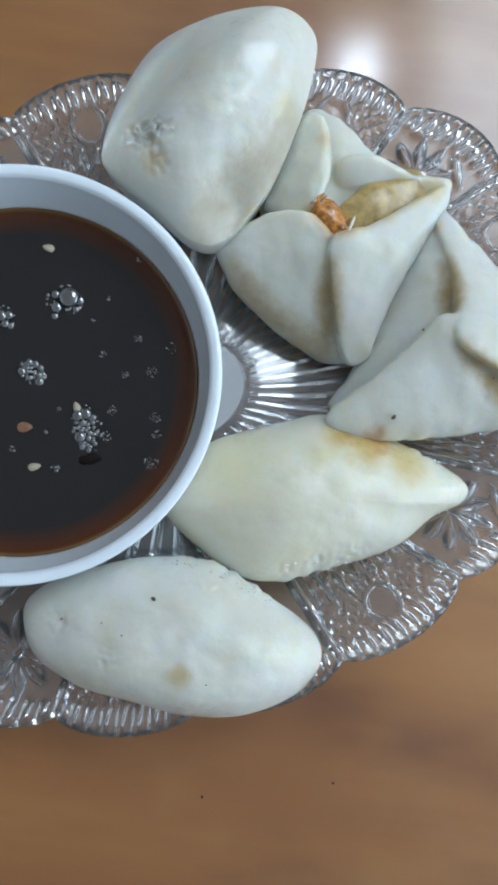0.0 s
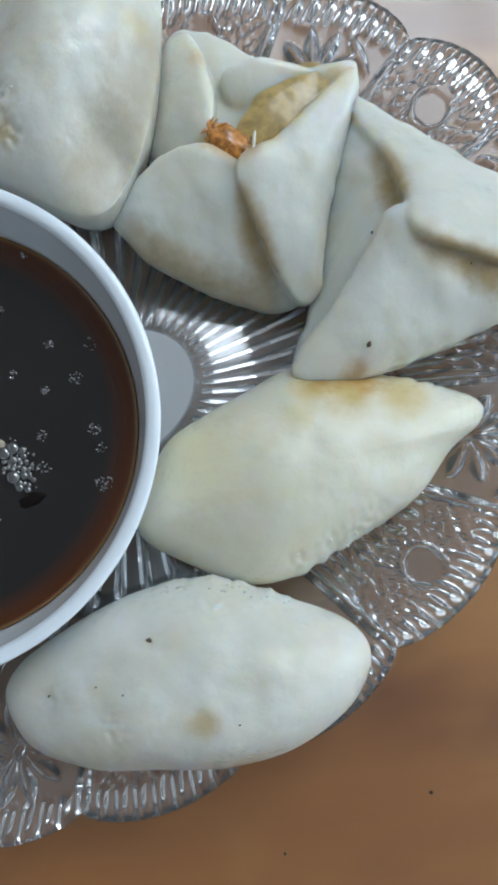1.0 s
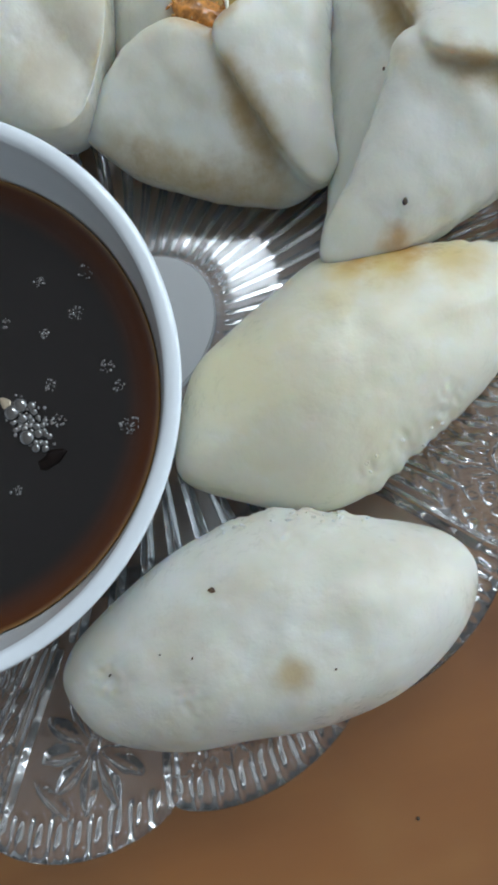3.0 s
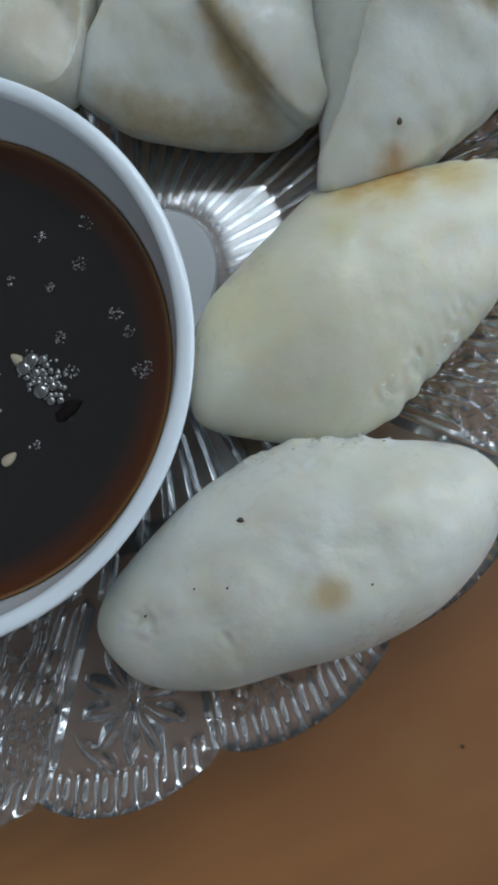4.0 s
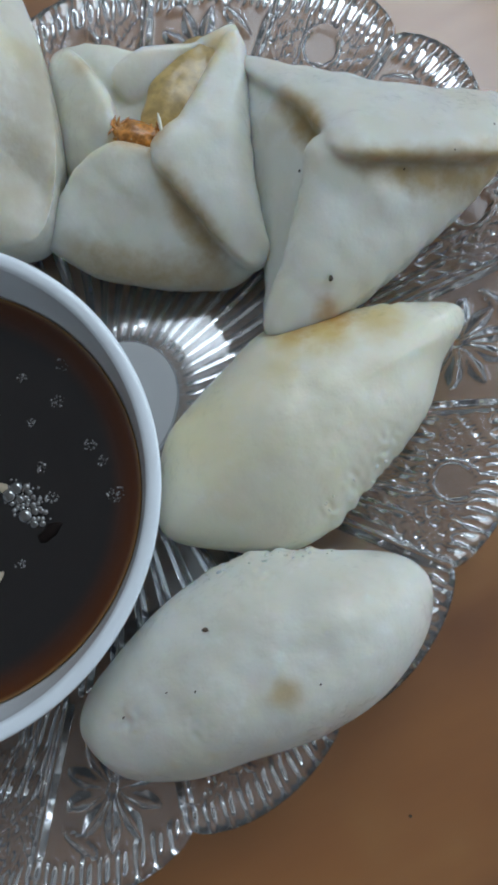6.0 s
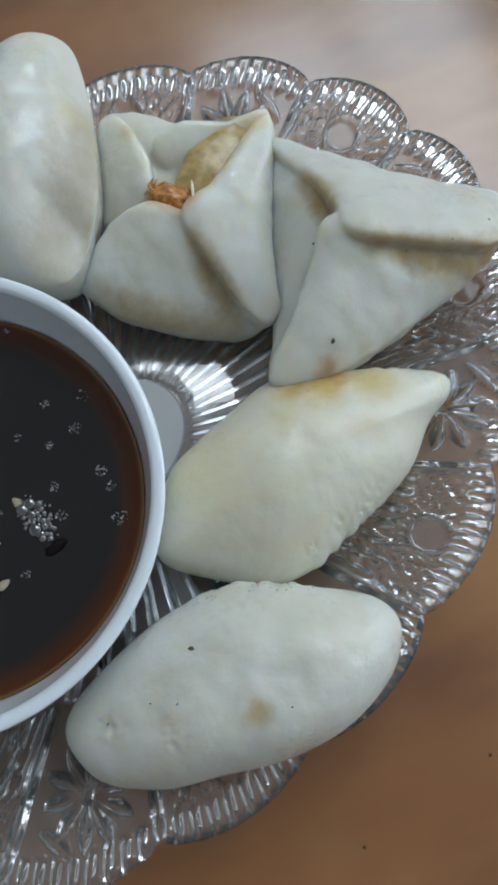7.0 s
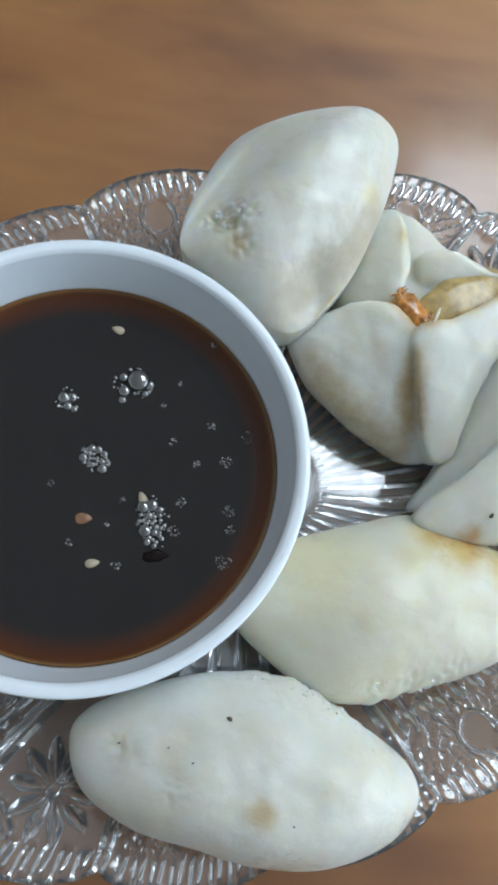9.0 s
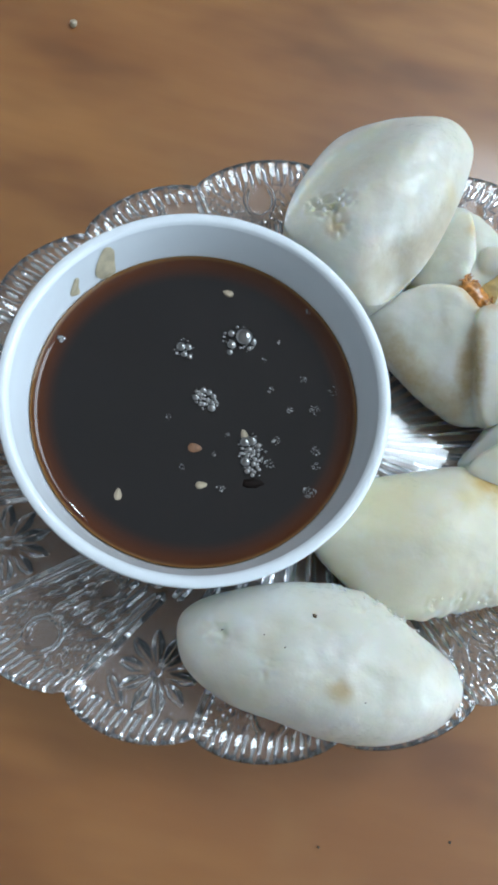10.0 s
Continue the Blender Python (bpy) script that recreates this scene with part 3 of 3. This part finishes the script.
def dumpling(label, outline, centre, height, mat, waist, seed=0.0, edge=2.6, lumps=0.7, lean=(0.0, 0.0), smooth=3, pits=(), rags=()):
    """A closed dough body, in mm: the outline seen from above, the height of its upper face, the height of its widest line."""
    na, nr = 340, 100
    rim = closed_curve(outline, na)
    c = np.array(centre, float)
    rho = np.sin(np.linspace(0.02, 1.0, nr) * np.pi / 2)
    pts = np.concatenate([c + k * (rim - c) for k in rho])
    k = np.repeat(rho, na)
    x, y = pts.T
    for px, py, pr, out in rags:
        # torn, crumbly stretches of the edge
        g = out * np.exp(-(np.hypot(x - px, y - py) / pr) ** 4) * k**10
        tear = np.repeat((bumps(*rim.T, seed + 5, 2.6) + 0.45 * bumps(*rim.T, seed + 6, 1.0))[None], nr, 0).ravel()
        away = np.hypot(x - c[0], y - c[1])
        x, y = x + g * tear * (x - c[0]) / away, y + g * tear * (y - c[1]) / away
    belt = waist + lean[0] * (x - c[0]) + lean[1] * (y - c[1])
    wob = bumps(x, y, seed, 9.0) * lumps + bumps(x, y, seed + 7, 3.4) * lumps * 0.30
    up = height(x, y).reshape(nr, na)
    for _ in range(smooth):
        up = (np.roll(up, 1, 1) + 2 * up + np.roll(up, -1, 1)) / 4
        up[1:-1] = (up[:-2] + 2 * up[1:-1] + up[2:]) / 4
    for px, py, pr, deep in pits:
        pit = np.exp(-(((x - px) / pr) ** 2 + ((y - py) / pr) ** 2))
        wob = wob - deep * pit * (0.6 + 1.0 * bumps(x, y, 3.3, 1.6))
    top = belt + (up.ravel() + wob - belt) * (1 - k**edge) ** 0.55
    floor = 1000 * dish_top(np.minimum(dish_polar(x / 1000, y / 1000)[1], 1.02)) + 0.4
    low = belt - np.maximum(belt - floor, 0.5) * (1 - k**6) ** 0.5
    v = np.concatenate([np.c_[x, y, top], np.c_[x, y, low]]) / 1000
    half = na * nr
    f = [tuple(q) for q in rings(nr, na)] + [tuple(q[::-1]) for q in rings(nr - 1, na, start=half)]
    f += [tuple(range(na - 1, -1, -1)), tuple(half + i for i in range(na))]
    # join the lower body to the rim
    last, low_last = (nr - 1) * na, half + (nr - 2) * na
    f += [(last + j, last + (j + 1) % na, low_last + (j + 1) % na, low_last + j) for j in range(na)]
    me = bpy.data.meshes.new("dumpling")
    me.from_pydata([tuple(map(float, p)) for p in v], [], f)
    bm = bmesh.new()
    bm.from_mesh(me)
    bmesh.ops.delete(bm, geom=[q for q in bm.verts if not q.link_faces], context="VERTS")
    bmesh.ops.recalc_face_normals(bm, faces=bm.faces)
    bpy.data.meshes.remove(me)
    ob = part("dumpling", bm, mat, None)
    return tagged(ob, label, "dumpling", "dumplings in the dish")


def plane(a, b, c):
    """The flat through three points."""
    m = np.linalg.solve(np.array([[p[0], p[1], 1.0] for p in (a, b, c)]), np.array([p[2] for p in (a, b, c)], float))
    return lambda x, y: m[0] * x + m[1] * y + m[2]


def lobe(bm, outline, flat, bulge, seed, edge=2.6, lumps=0.32, down=99.0):
    """One thick flap of dough, in mm, added to a bmesh: its outline, the slanting flat of its rim, and how far it swells above."""
    na, nr = 240, 60
    rim = closed_curve(outline, na)
    c = rim.mean(0)
    rho = np.sin(np.linspace(0.02, 1.0, nr) * np.pi / 2)
    x, y = np.concatenate([c + k * (rim - c) for k in rho]).T
    k = np.repeat(rho, na)
    belt = flat(x, y) + bumps(x, y, seed + 3, 7.0) * 0.7
    wob = bumps(x, y, seed, 8.0) * lumps * 1.6 + bumps(x, y, seed + 7, 3.0) * lumps * 0.35
    top = belt + (bulge + wob) * (1 - k**edge) ** 0.5
    floor = 1000 * dish_top(np.minimum(dish_polar(x / 1000, y / 1000)[1], 1.02)) + 0.4
    low = belt - np.maximum(np.minimum(belt - floor, down), 0.5) * (1 - k**5) ** 0.5
    x, y = x + bumps(x, y, seed + 11, 4.0) * 0.5, y + bumps(x, y, seed + 13, 4.0) * 0.5
    vs = [bm.verts.new(p) for p in (np.c_[x, y, top] / 1000)]
    ws = vs[(nr - 1) * na :]
    lows = [bm.verts.new(p) for p in (np.c_[x, y, low] / 1000)[: (nr - 1) * na]]
    for q in rings(nr, na):
        bm.faces.new([vs[i] for i in q[::-1]])
    for q in rings(nr - 1, na):
        bm.faces.new([lows[i] for i in q])
    last = (nr - 2) * na
    for j in range(na):
        bm.faces.new([lows[last + j], lows[last + (j + 1) % na], ws[(j + 1) % na], ws[j]])
    bm.faces.new(vs[:na])
    bm.faces.new(lows[:na][::-1])


def folded_dumpling(label, lobes, mat, soften=6):
    bm = bmesh.new()
    for n, (outline, points, bulge, edge) in enumerate(lobes):
        lobe(bm, outline, plane(*points), bulge, 2.3 * n + len(label), edge)
    bmesh.ops.recalc_face_normals(bm, faces=bm.faces)
    ob = part("dumpling", bm, mat, None)
    # knead the flaps into one skin
    mod = ob.modifiers.new("knead", "REMESH")
    mod.mode, mod.voxel_size, mod.use_smooth_shade = "VOXEL", 0.00045, True
    mod = ob.modifiers.new("soften", "SMOOTH")
    mod.factor, mod.iterations = 0.5, soften
    whole = bpy.data.meshes.new_from_object(ob.evaluated_get(bpy.context.evaluated_depsgraph_get()))
    ob.modifiers.clear()
    old, ob.data = ob.data, whole
    bpy.data.meshes.remove(old)
    whole.name = "dumpling"
    if not whole.materials:
        whole.materials.append(mat)
    whole.polygons.foreach_set("use_smooth", [True] * len(whole.polygons))
    return tagged(ob, label, "dumpling", "dumplings in the dish")


def on_top(ob, x, y):
    """The upper face of a dumpling above a place, in metres."""
    me = ob.data
    co = np.empty(len(me.vertices) * 3)
    me.vertices.foreach_get("co", co)
    co = co.reshape(-1, 3)
    d = np.hypot(co[:, 0] - x, co[:, 1] - y)
    near = d < 0.0012
    return float(co[near, 2].max()) if near.any() else float(co[d.argmin(), 2])


def speck(ob, x, y, r, turn=0.0, mat=None, name="speck"):
    x, y = x / 1000, y / 1000
    bm = bmesh.new()
    bmesh.ops.create_icosphere(bm, subdivisions=2, radius=1.0)
    for v in bm.verts:
        k = 1 + 0.35 * noise.noise(v.co * 1.7 + Vector((x * 900, y * 900, 0)))
        v.co = Vector((v.co.x * r * 1.1 * k, v.co.y * r * 0.7 * k, v.co.z * r * 0.4 * k)) / 1000
    bm.transform(pose(x, y, on_top(ob, x, y) - 0.0001, 0, 0, turn))
    part(name, bm, mat or PEPPER, ob)


# olive paints shade into folds and undersides
SHADE_OLIVE = (0.40, 0.29, 0.13)
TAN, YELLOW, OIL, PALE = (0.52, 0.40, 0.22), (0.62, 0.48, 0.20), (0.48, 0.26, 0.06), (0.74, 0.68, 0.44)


def dome_height(cx, cy, turn, length, width, peak, falls=(0.0, 0.0)):
    c, s = math.cos(radians(turn)), math.sin(radians(turn))

    def h(x, y):
        u, v = ((x - cx) * c + (y - cy) * s) / length, (-(x - cx) * s + (y - cy) * c) / width
        return peak - 5.0 * (u * u) - 4.0 * v * v + falls[0] * u + falls[1] * v
    return h


# the long smooth one lying over the rim
d1 = dumpling("smooth white almond-shaped boiled dumpling lying against the bowl and dish rim", [(9.5, -60), (14, -70), (26, -76.3), (40, -78.3), (55, -80), (70, -78), (82.6, -71.2), (88.4, -62), (84.8, -54), (72.5, -47), (61, -41.3), (49, -40), (35, -42.6), (21, -48.3), (12.5, -53.5)],
              (50, -60), dome_height(54, -62, 0, 40, 20, 43.0, (2.0, -2.5)), dough_material("dough_plain", (0.70, 0.695, 0.645), [((0.0523, -0.0675, 0.044), 0.0034, (0.50, 0.37, 0.17), 0.75)]), 27, 1.3, 3.6, 0.75, smooth=12, pits=[(20.5, -59.5, 3.0, 1.2), (34, -66.5, 2.6, 0.7), (57, -46, 3.5, 0.8)], rags=[(60, -42, 14, 1.0)])
for x, y, r, turn in ((43.2, -50.5, 0.65, -25), (37.0, -60.0, 0.24, 40), (59.1, -68.6, 0.24, 10), (31.5, -58.0, 0.22, 0), (21.0, -59.0, 0.3, 30)):
    speck(d1, x, y, r, turn)
# ragged dough along the edge that tore from its neighbour
for n in range(22):
    r = random.Random(500 + n)
    t = r.uniform(47, 73)
    speck(d1, t, np.interp(t, (47, 61, 73), (-41.3, -42.6, -48.6)) + r.gauss(0, 0.5), r.uniform(0.22, 0.5), r.uniform(-40, 20), d1.data.materials[0], "torn_crumb")

# the yellowish one between the bowl and the folded ones
_dome2 = dome_height(82, -19, 12, 44, 21, 36.0, (-1.0, 0.0))
_seam2 = ([(42, -30, 21), (56, -25, 31), (70, -22, 36), (88, -18, 36)], 0.16, 0.20)


def height2(x, y):
    return soft_max(_dome2(x, y) - 1.5, ridge_height(x, y, _seam2, 4.0), 4.0)


d2 = dumpling("cream-coloured pointed dumpling with an oily yellow stain and torn edge", [(41.5, -29), (44, -19), (50.5, -9), (60, -4), (70, 0), (81, 3.8), (93, 1.8), (105, -1.5), (115, -5), (123.5, -10), (122.5, -15), (115, -20), (107, -28.5), (97, -34.5), (86, -39), (75, -43.5), (64, -43.5), (53, -38)],
              (80, -20), height2, dough_material("dough_yellow", (0.76, 0.735, 0.62), [((0.0575, -0.013, 0.033), 0.012, PALE, 0.8), ((0.084, -0.0030, 0.031), 0.0048, YELLOW, 0.9), ((0.092, -0.0050, 0.031), 0.0060, YELLOW, 0.95), ((0.104, -0.0065, 0.028), 0.0065, YELLOW, 0.85), ((0.087, -0.0005, 0.028), 0.0042, OIL, 0.9), ((0.096, -0.0010, 0.027), 0.0055, OIL, 0.95), ((0.080, -0.0087, 0.034), 0.004, PALE, 0.8)]), 20, 2.1, 2.8, 0.55, smooth=24, pits=[(84, -37.5, 3.0, 2.0), (91, -35, 3.0, 2.0), (76, -40.5, 2.6, 1.6), (95, -32.5, 2.5, 1.8)], rags=[(88, -38, 16, 0.75), (112, -4, 10, 0.9)])
for n in range(9):
    r = random.Random(100 + n)
    t = r.random()
    speck(d2, 73 + 19 * t + r.uniform(-1, 1), -39.5 + 3.5 * t + r.uniform(-1.2, 1.2), r.uniform(0.22, 0.42), r.uniform(0, 180), d2.data.materials[0], "torn_crumb")

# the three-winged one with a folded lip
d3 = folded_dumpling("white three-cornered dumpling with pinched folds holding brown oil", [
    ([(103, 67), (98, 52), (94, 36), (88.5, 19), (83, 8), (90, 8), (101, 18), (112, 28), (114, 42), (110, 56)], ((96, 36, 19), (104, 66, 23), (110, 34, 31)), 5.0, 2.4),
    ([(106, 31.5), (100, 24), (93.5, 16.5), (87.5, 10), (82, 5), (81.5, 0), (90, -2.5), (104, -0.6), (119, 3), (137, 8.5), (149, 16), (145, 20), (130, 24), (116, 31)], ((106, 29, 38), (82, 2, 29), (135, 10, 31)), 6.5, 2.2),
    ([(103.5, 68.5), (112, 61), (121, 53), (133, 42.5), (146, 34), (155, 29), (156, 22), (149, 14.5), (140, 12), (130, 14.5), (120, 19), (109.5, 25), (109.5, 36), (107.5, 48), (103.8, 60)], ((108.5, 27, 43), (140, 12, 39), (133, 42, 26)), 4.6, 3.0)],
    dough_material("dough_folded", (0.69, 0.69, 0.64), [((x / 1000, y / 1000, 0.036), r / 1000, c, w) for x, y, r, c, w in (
                  # olive rows: shade painted under the lip and along the fold, besides soaked oil
                  (94.7, -1.5, 3.5, OIL, 0.7), (107, 47, 2.8, SHADE_OLIVE, 0.7), (108, 43, 3.2, SHADE_OLIVE, 0.85), (108.6, 39, 3.4, SHADE_OLIVE, 0.9), (108.8, 35.5, 3.0, SHADE_OLIVE, 0.9), (112, 24, 3, SHADE_OLIVE, 0.75), (115.5, 20, 3.6, SHADE_OLIVE, 0.85), (120, 17.2, 4.0, SHADE_OLIVE, 0.9), (125, 14.4, 4.4, SHADE_OLIVE, 0.9), (130, 12, 4.6, SHADE_OLIVE, 0.9), (136, 10.5, 4.6, SHADE_OLIVE, 0.9), (142, 10.2, 4.6, SHADE_OLIVE, 0.9), (147, 12, 4.6, SHADE_OLIVE, 0.85))]))
for x, y, r in ((97.6, 3.8, 0.7), (101.5, 27.0, 0.35), (121, 17, 0.25), (131, 14.8, 0.25), (143, 18, 0.25)):
    speck(d3, x, y, r, 60)

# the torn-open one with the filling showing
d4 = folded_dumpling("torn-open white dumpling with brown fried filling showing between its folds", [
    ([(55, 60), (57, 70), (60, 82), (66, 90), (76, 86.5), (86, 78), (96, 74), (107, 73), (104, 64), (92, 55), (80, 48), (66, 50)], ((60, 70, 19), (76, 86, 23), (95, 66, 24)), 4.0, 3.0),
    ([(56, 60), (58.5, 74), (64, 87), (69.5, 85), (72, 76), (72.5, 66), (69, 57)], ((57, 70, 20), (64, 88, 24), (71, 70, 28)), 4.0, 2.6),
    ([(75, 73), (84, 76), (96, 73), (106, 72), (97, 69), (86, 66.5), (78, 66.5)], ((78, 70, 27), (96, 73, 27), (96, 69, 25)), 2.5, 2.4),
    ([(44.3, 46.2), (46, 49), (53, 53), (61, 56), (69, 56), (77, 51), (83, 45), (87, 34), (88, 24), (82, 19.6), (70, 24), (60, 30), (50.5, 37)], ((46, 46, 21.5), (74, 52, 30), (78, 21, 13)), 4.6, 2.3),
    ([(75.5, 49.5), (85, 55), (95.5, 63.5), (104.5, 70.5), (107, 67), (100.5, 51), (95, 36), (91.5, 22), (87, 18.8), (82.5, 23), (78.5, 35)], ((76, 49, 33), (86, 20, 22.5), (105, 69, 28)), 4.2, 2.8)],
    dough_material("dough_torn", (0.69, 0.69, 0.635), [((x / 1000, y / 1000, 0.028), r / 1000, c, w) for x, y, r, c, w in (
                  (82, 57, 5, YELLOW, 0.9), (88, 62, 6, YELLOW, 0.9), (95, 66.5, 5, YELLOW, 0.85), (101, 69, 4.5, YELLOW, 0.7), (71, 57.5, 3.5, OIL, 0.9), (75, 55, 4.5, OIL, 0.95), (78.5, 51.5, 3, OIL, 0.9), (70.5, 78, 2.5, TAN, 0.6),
                  # lower front edge and crease darkened: painted shade, with some oil in the crease
                  (49, 41, 4, SHADE_OLIVE, 0.5), (52, 37.5, 4.6, SHADE_OLIVE, 0.65), (55.5, 34.5, 5, SHADE_OLIVE, 0.7), (59.5, 31.5, 5, SHADE_OLIVE, 0.75), (64, 28.5, 5, SHADE_OLIVE, 0.75), (68.5, 26, 5, SHADE_OLIVE, 0.75), (73, 23.5, 5, SHADE_OLIVE, 0.75), (77.5, 21.5, 5, SHADE_OLIVE, 0.75), (76.3, 43, 2.8, TAN, 0.75), (76.5, 40, 3.2, SHADE_OLIVE, 0.7), (76.8, 37, 3.4, SHADE_OLIVE, 0.75), (77.2, 34, 3.6, SHADE_OLIVE, 0.75), (78, 30.5, 3.8, SHADE_OLIVE, 0.8), (78.8, 27, 3.8, SHADE_OLIVE, 0.8), (60, 34.5, 1.5, YELLOW, 0.5))]))


def paste(name, x, y, z, size, turn, mat, label):
    bm = bmesh.new()
    bmesh.ops.create_icosphere(bm, subdivisions=5, radius=1.0)
    for v in bm.verts:
        k = 1 + 0.10 * noise.noise(v.co * 2.5 + Vector((x, y, 0))) + 0.015 * noise.noise(v.co * 8)
        v.co = Vector((v.co.x * size[0] * k, v.co.y * size[1] * k, v.co.z * size[2] * k)) / 1000
    bm.transform(pose(x / 1000, y / 1000, z / 1000, 0, 0, turn))
    part(name, bm, mat, d4, label)


def filling():
    rng = random.Random(11)
    paste("filling", 74.5, 57.0, 26.0, (7.6, 4.4, 4.6), -42, ONION, "glossy brown fried filling")
    paste("filling_paste", 89.5, 64.6, 26.6, (14.0, 7.0, 2.6), 33, JELLY, "oily yellow paste")
    for n in range(120):
        s = rng.random()
        x, y = 70.2 + 9.0 * s + rng.gauss(0, 0.9), 60.2 - 6.8 * s + rng.gauss(0, 1.4)
        bm = bmesh.new()
        bmesh.ops.create_icosphere(bm, subdivisions=2, radius=1.0)
        sx, sy, sz = rng.uniform(0.9, 2.1), rng.uniform(0.22, 0.5), rng.uniform(0.25, 0.5)
        for v in bm.verts:
            k = 1 + 0.3 * noise.noise(v.co * 1.5 + Vector((n * 3.1, 0, 0)))
            v.co = Vector((v.co.x * sx * k, v.co.y * sy * k, v.co.z * sz * k)) / 1000
        bm.transform(pose(x / 1000, y / 1000, 0.0285 + 0.0012 * rng.random(), rng.uniform(-18, 18), rng.uniform(-18, 18), rng.uniform(0, 180)))
        part("filling_bit", bm, MINCE if n % 3 == 0 else ONION, d4)
    bm = bmesh.new()
    bmesh.ops.create_uvsphere(bm, u_segments=12, v_segments=8, radius=1.0)
    for v in bm.verts:
        v.co = Vector((v.co.x * 0.0004, v.co.y * 0.0024, v.co.z * 0.0004))
    bm.transform(pose(0.0800, 0.0535, 0.0345, 12, 0, -15))
    part("shred", bm, SHRED, d4)


filling()

# the big one that leans out over the rim
def height5(x, y):
    west = np.maximum(-((x - 41) * 0.883 - (y - 78) * 0.469), 0)
    h = 48.5 + 0.05 * (y - 78) - 0.045 * west**2
    edge = ([(35, 38, 0), (39.5, 54, 0), (43.5, 61.5, 0), (51, 65.5, 0), (57, 71.5, 0), (59.5, 80, 0), (60, 98, 0)], 0, 0)
    out = -ridge_height(x, y, edge, 1.0, True)
    h = h - 1.8 * (np.sqrt(out * out + 9.0) + out) / 2 + 1.2
    return h


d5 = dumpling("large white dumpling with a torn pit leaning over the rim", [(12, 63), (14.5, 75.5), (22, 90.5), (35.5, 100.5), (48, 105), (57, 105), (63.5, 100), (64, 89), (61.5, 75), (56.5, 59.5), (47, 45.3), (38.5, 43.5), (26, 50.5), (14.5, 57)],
              # the row of five darkens the south-east face: shade painted into the dough
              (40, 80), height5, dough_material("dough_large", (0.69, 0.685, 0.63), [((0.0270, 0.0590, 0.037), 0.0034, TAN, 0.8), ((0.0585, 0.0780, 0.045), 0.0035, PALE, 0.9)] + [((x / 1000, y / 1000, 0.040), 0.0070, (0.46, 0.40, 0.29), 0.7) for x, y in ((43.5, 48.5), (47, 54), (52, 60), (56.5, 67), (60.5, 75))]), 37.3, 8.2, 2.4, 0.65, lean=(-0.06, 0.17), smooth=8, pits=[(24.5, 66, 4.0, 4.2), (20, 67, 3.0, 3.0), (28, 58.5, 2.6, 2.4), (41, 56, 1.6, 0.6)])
for n in range(12):
    r = random.Random(300 + n)
    speck(d5, 24 + r.gauss(0, 2.6), 65 + r.gauss(0, 2.2), r.uniform(0.4, 0.8), r.uniform(0, 180), d5.data.materials[0], "torn_crumb")


# ---- crumbs on the table ----
def crumb(x, y, r, n, mat, label):
    bm = bmesh.new()
    bmesh.ops.create_icosphere(bm, subdivisions=2, radius=r)
    for v in bm.verts:
        v.co *= 1 + 0.3 * noise.noise(v.co * 700 + Vector((n, 0, 0)))
    bm.transform(pose(x, y, r * 0.8, 0, 0, 40))
    tagged(part("crumb", bm, mat, None), label, "crumb", "crumbs on the table")


crumb(-0.0789, 0.1398, 0.0014, 1, SEED, "pale crumb lying on the wooden table")
crumb(0.0635, -0.1099, 0.0004, 2, PEPPER, "tiny dark crumb lying on the wooden table")
crumb(0.1010, -0.1010, 0.0004, 3, PEPPER, "tiny dark crumb lying on the wooden table")
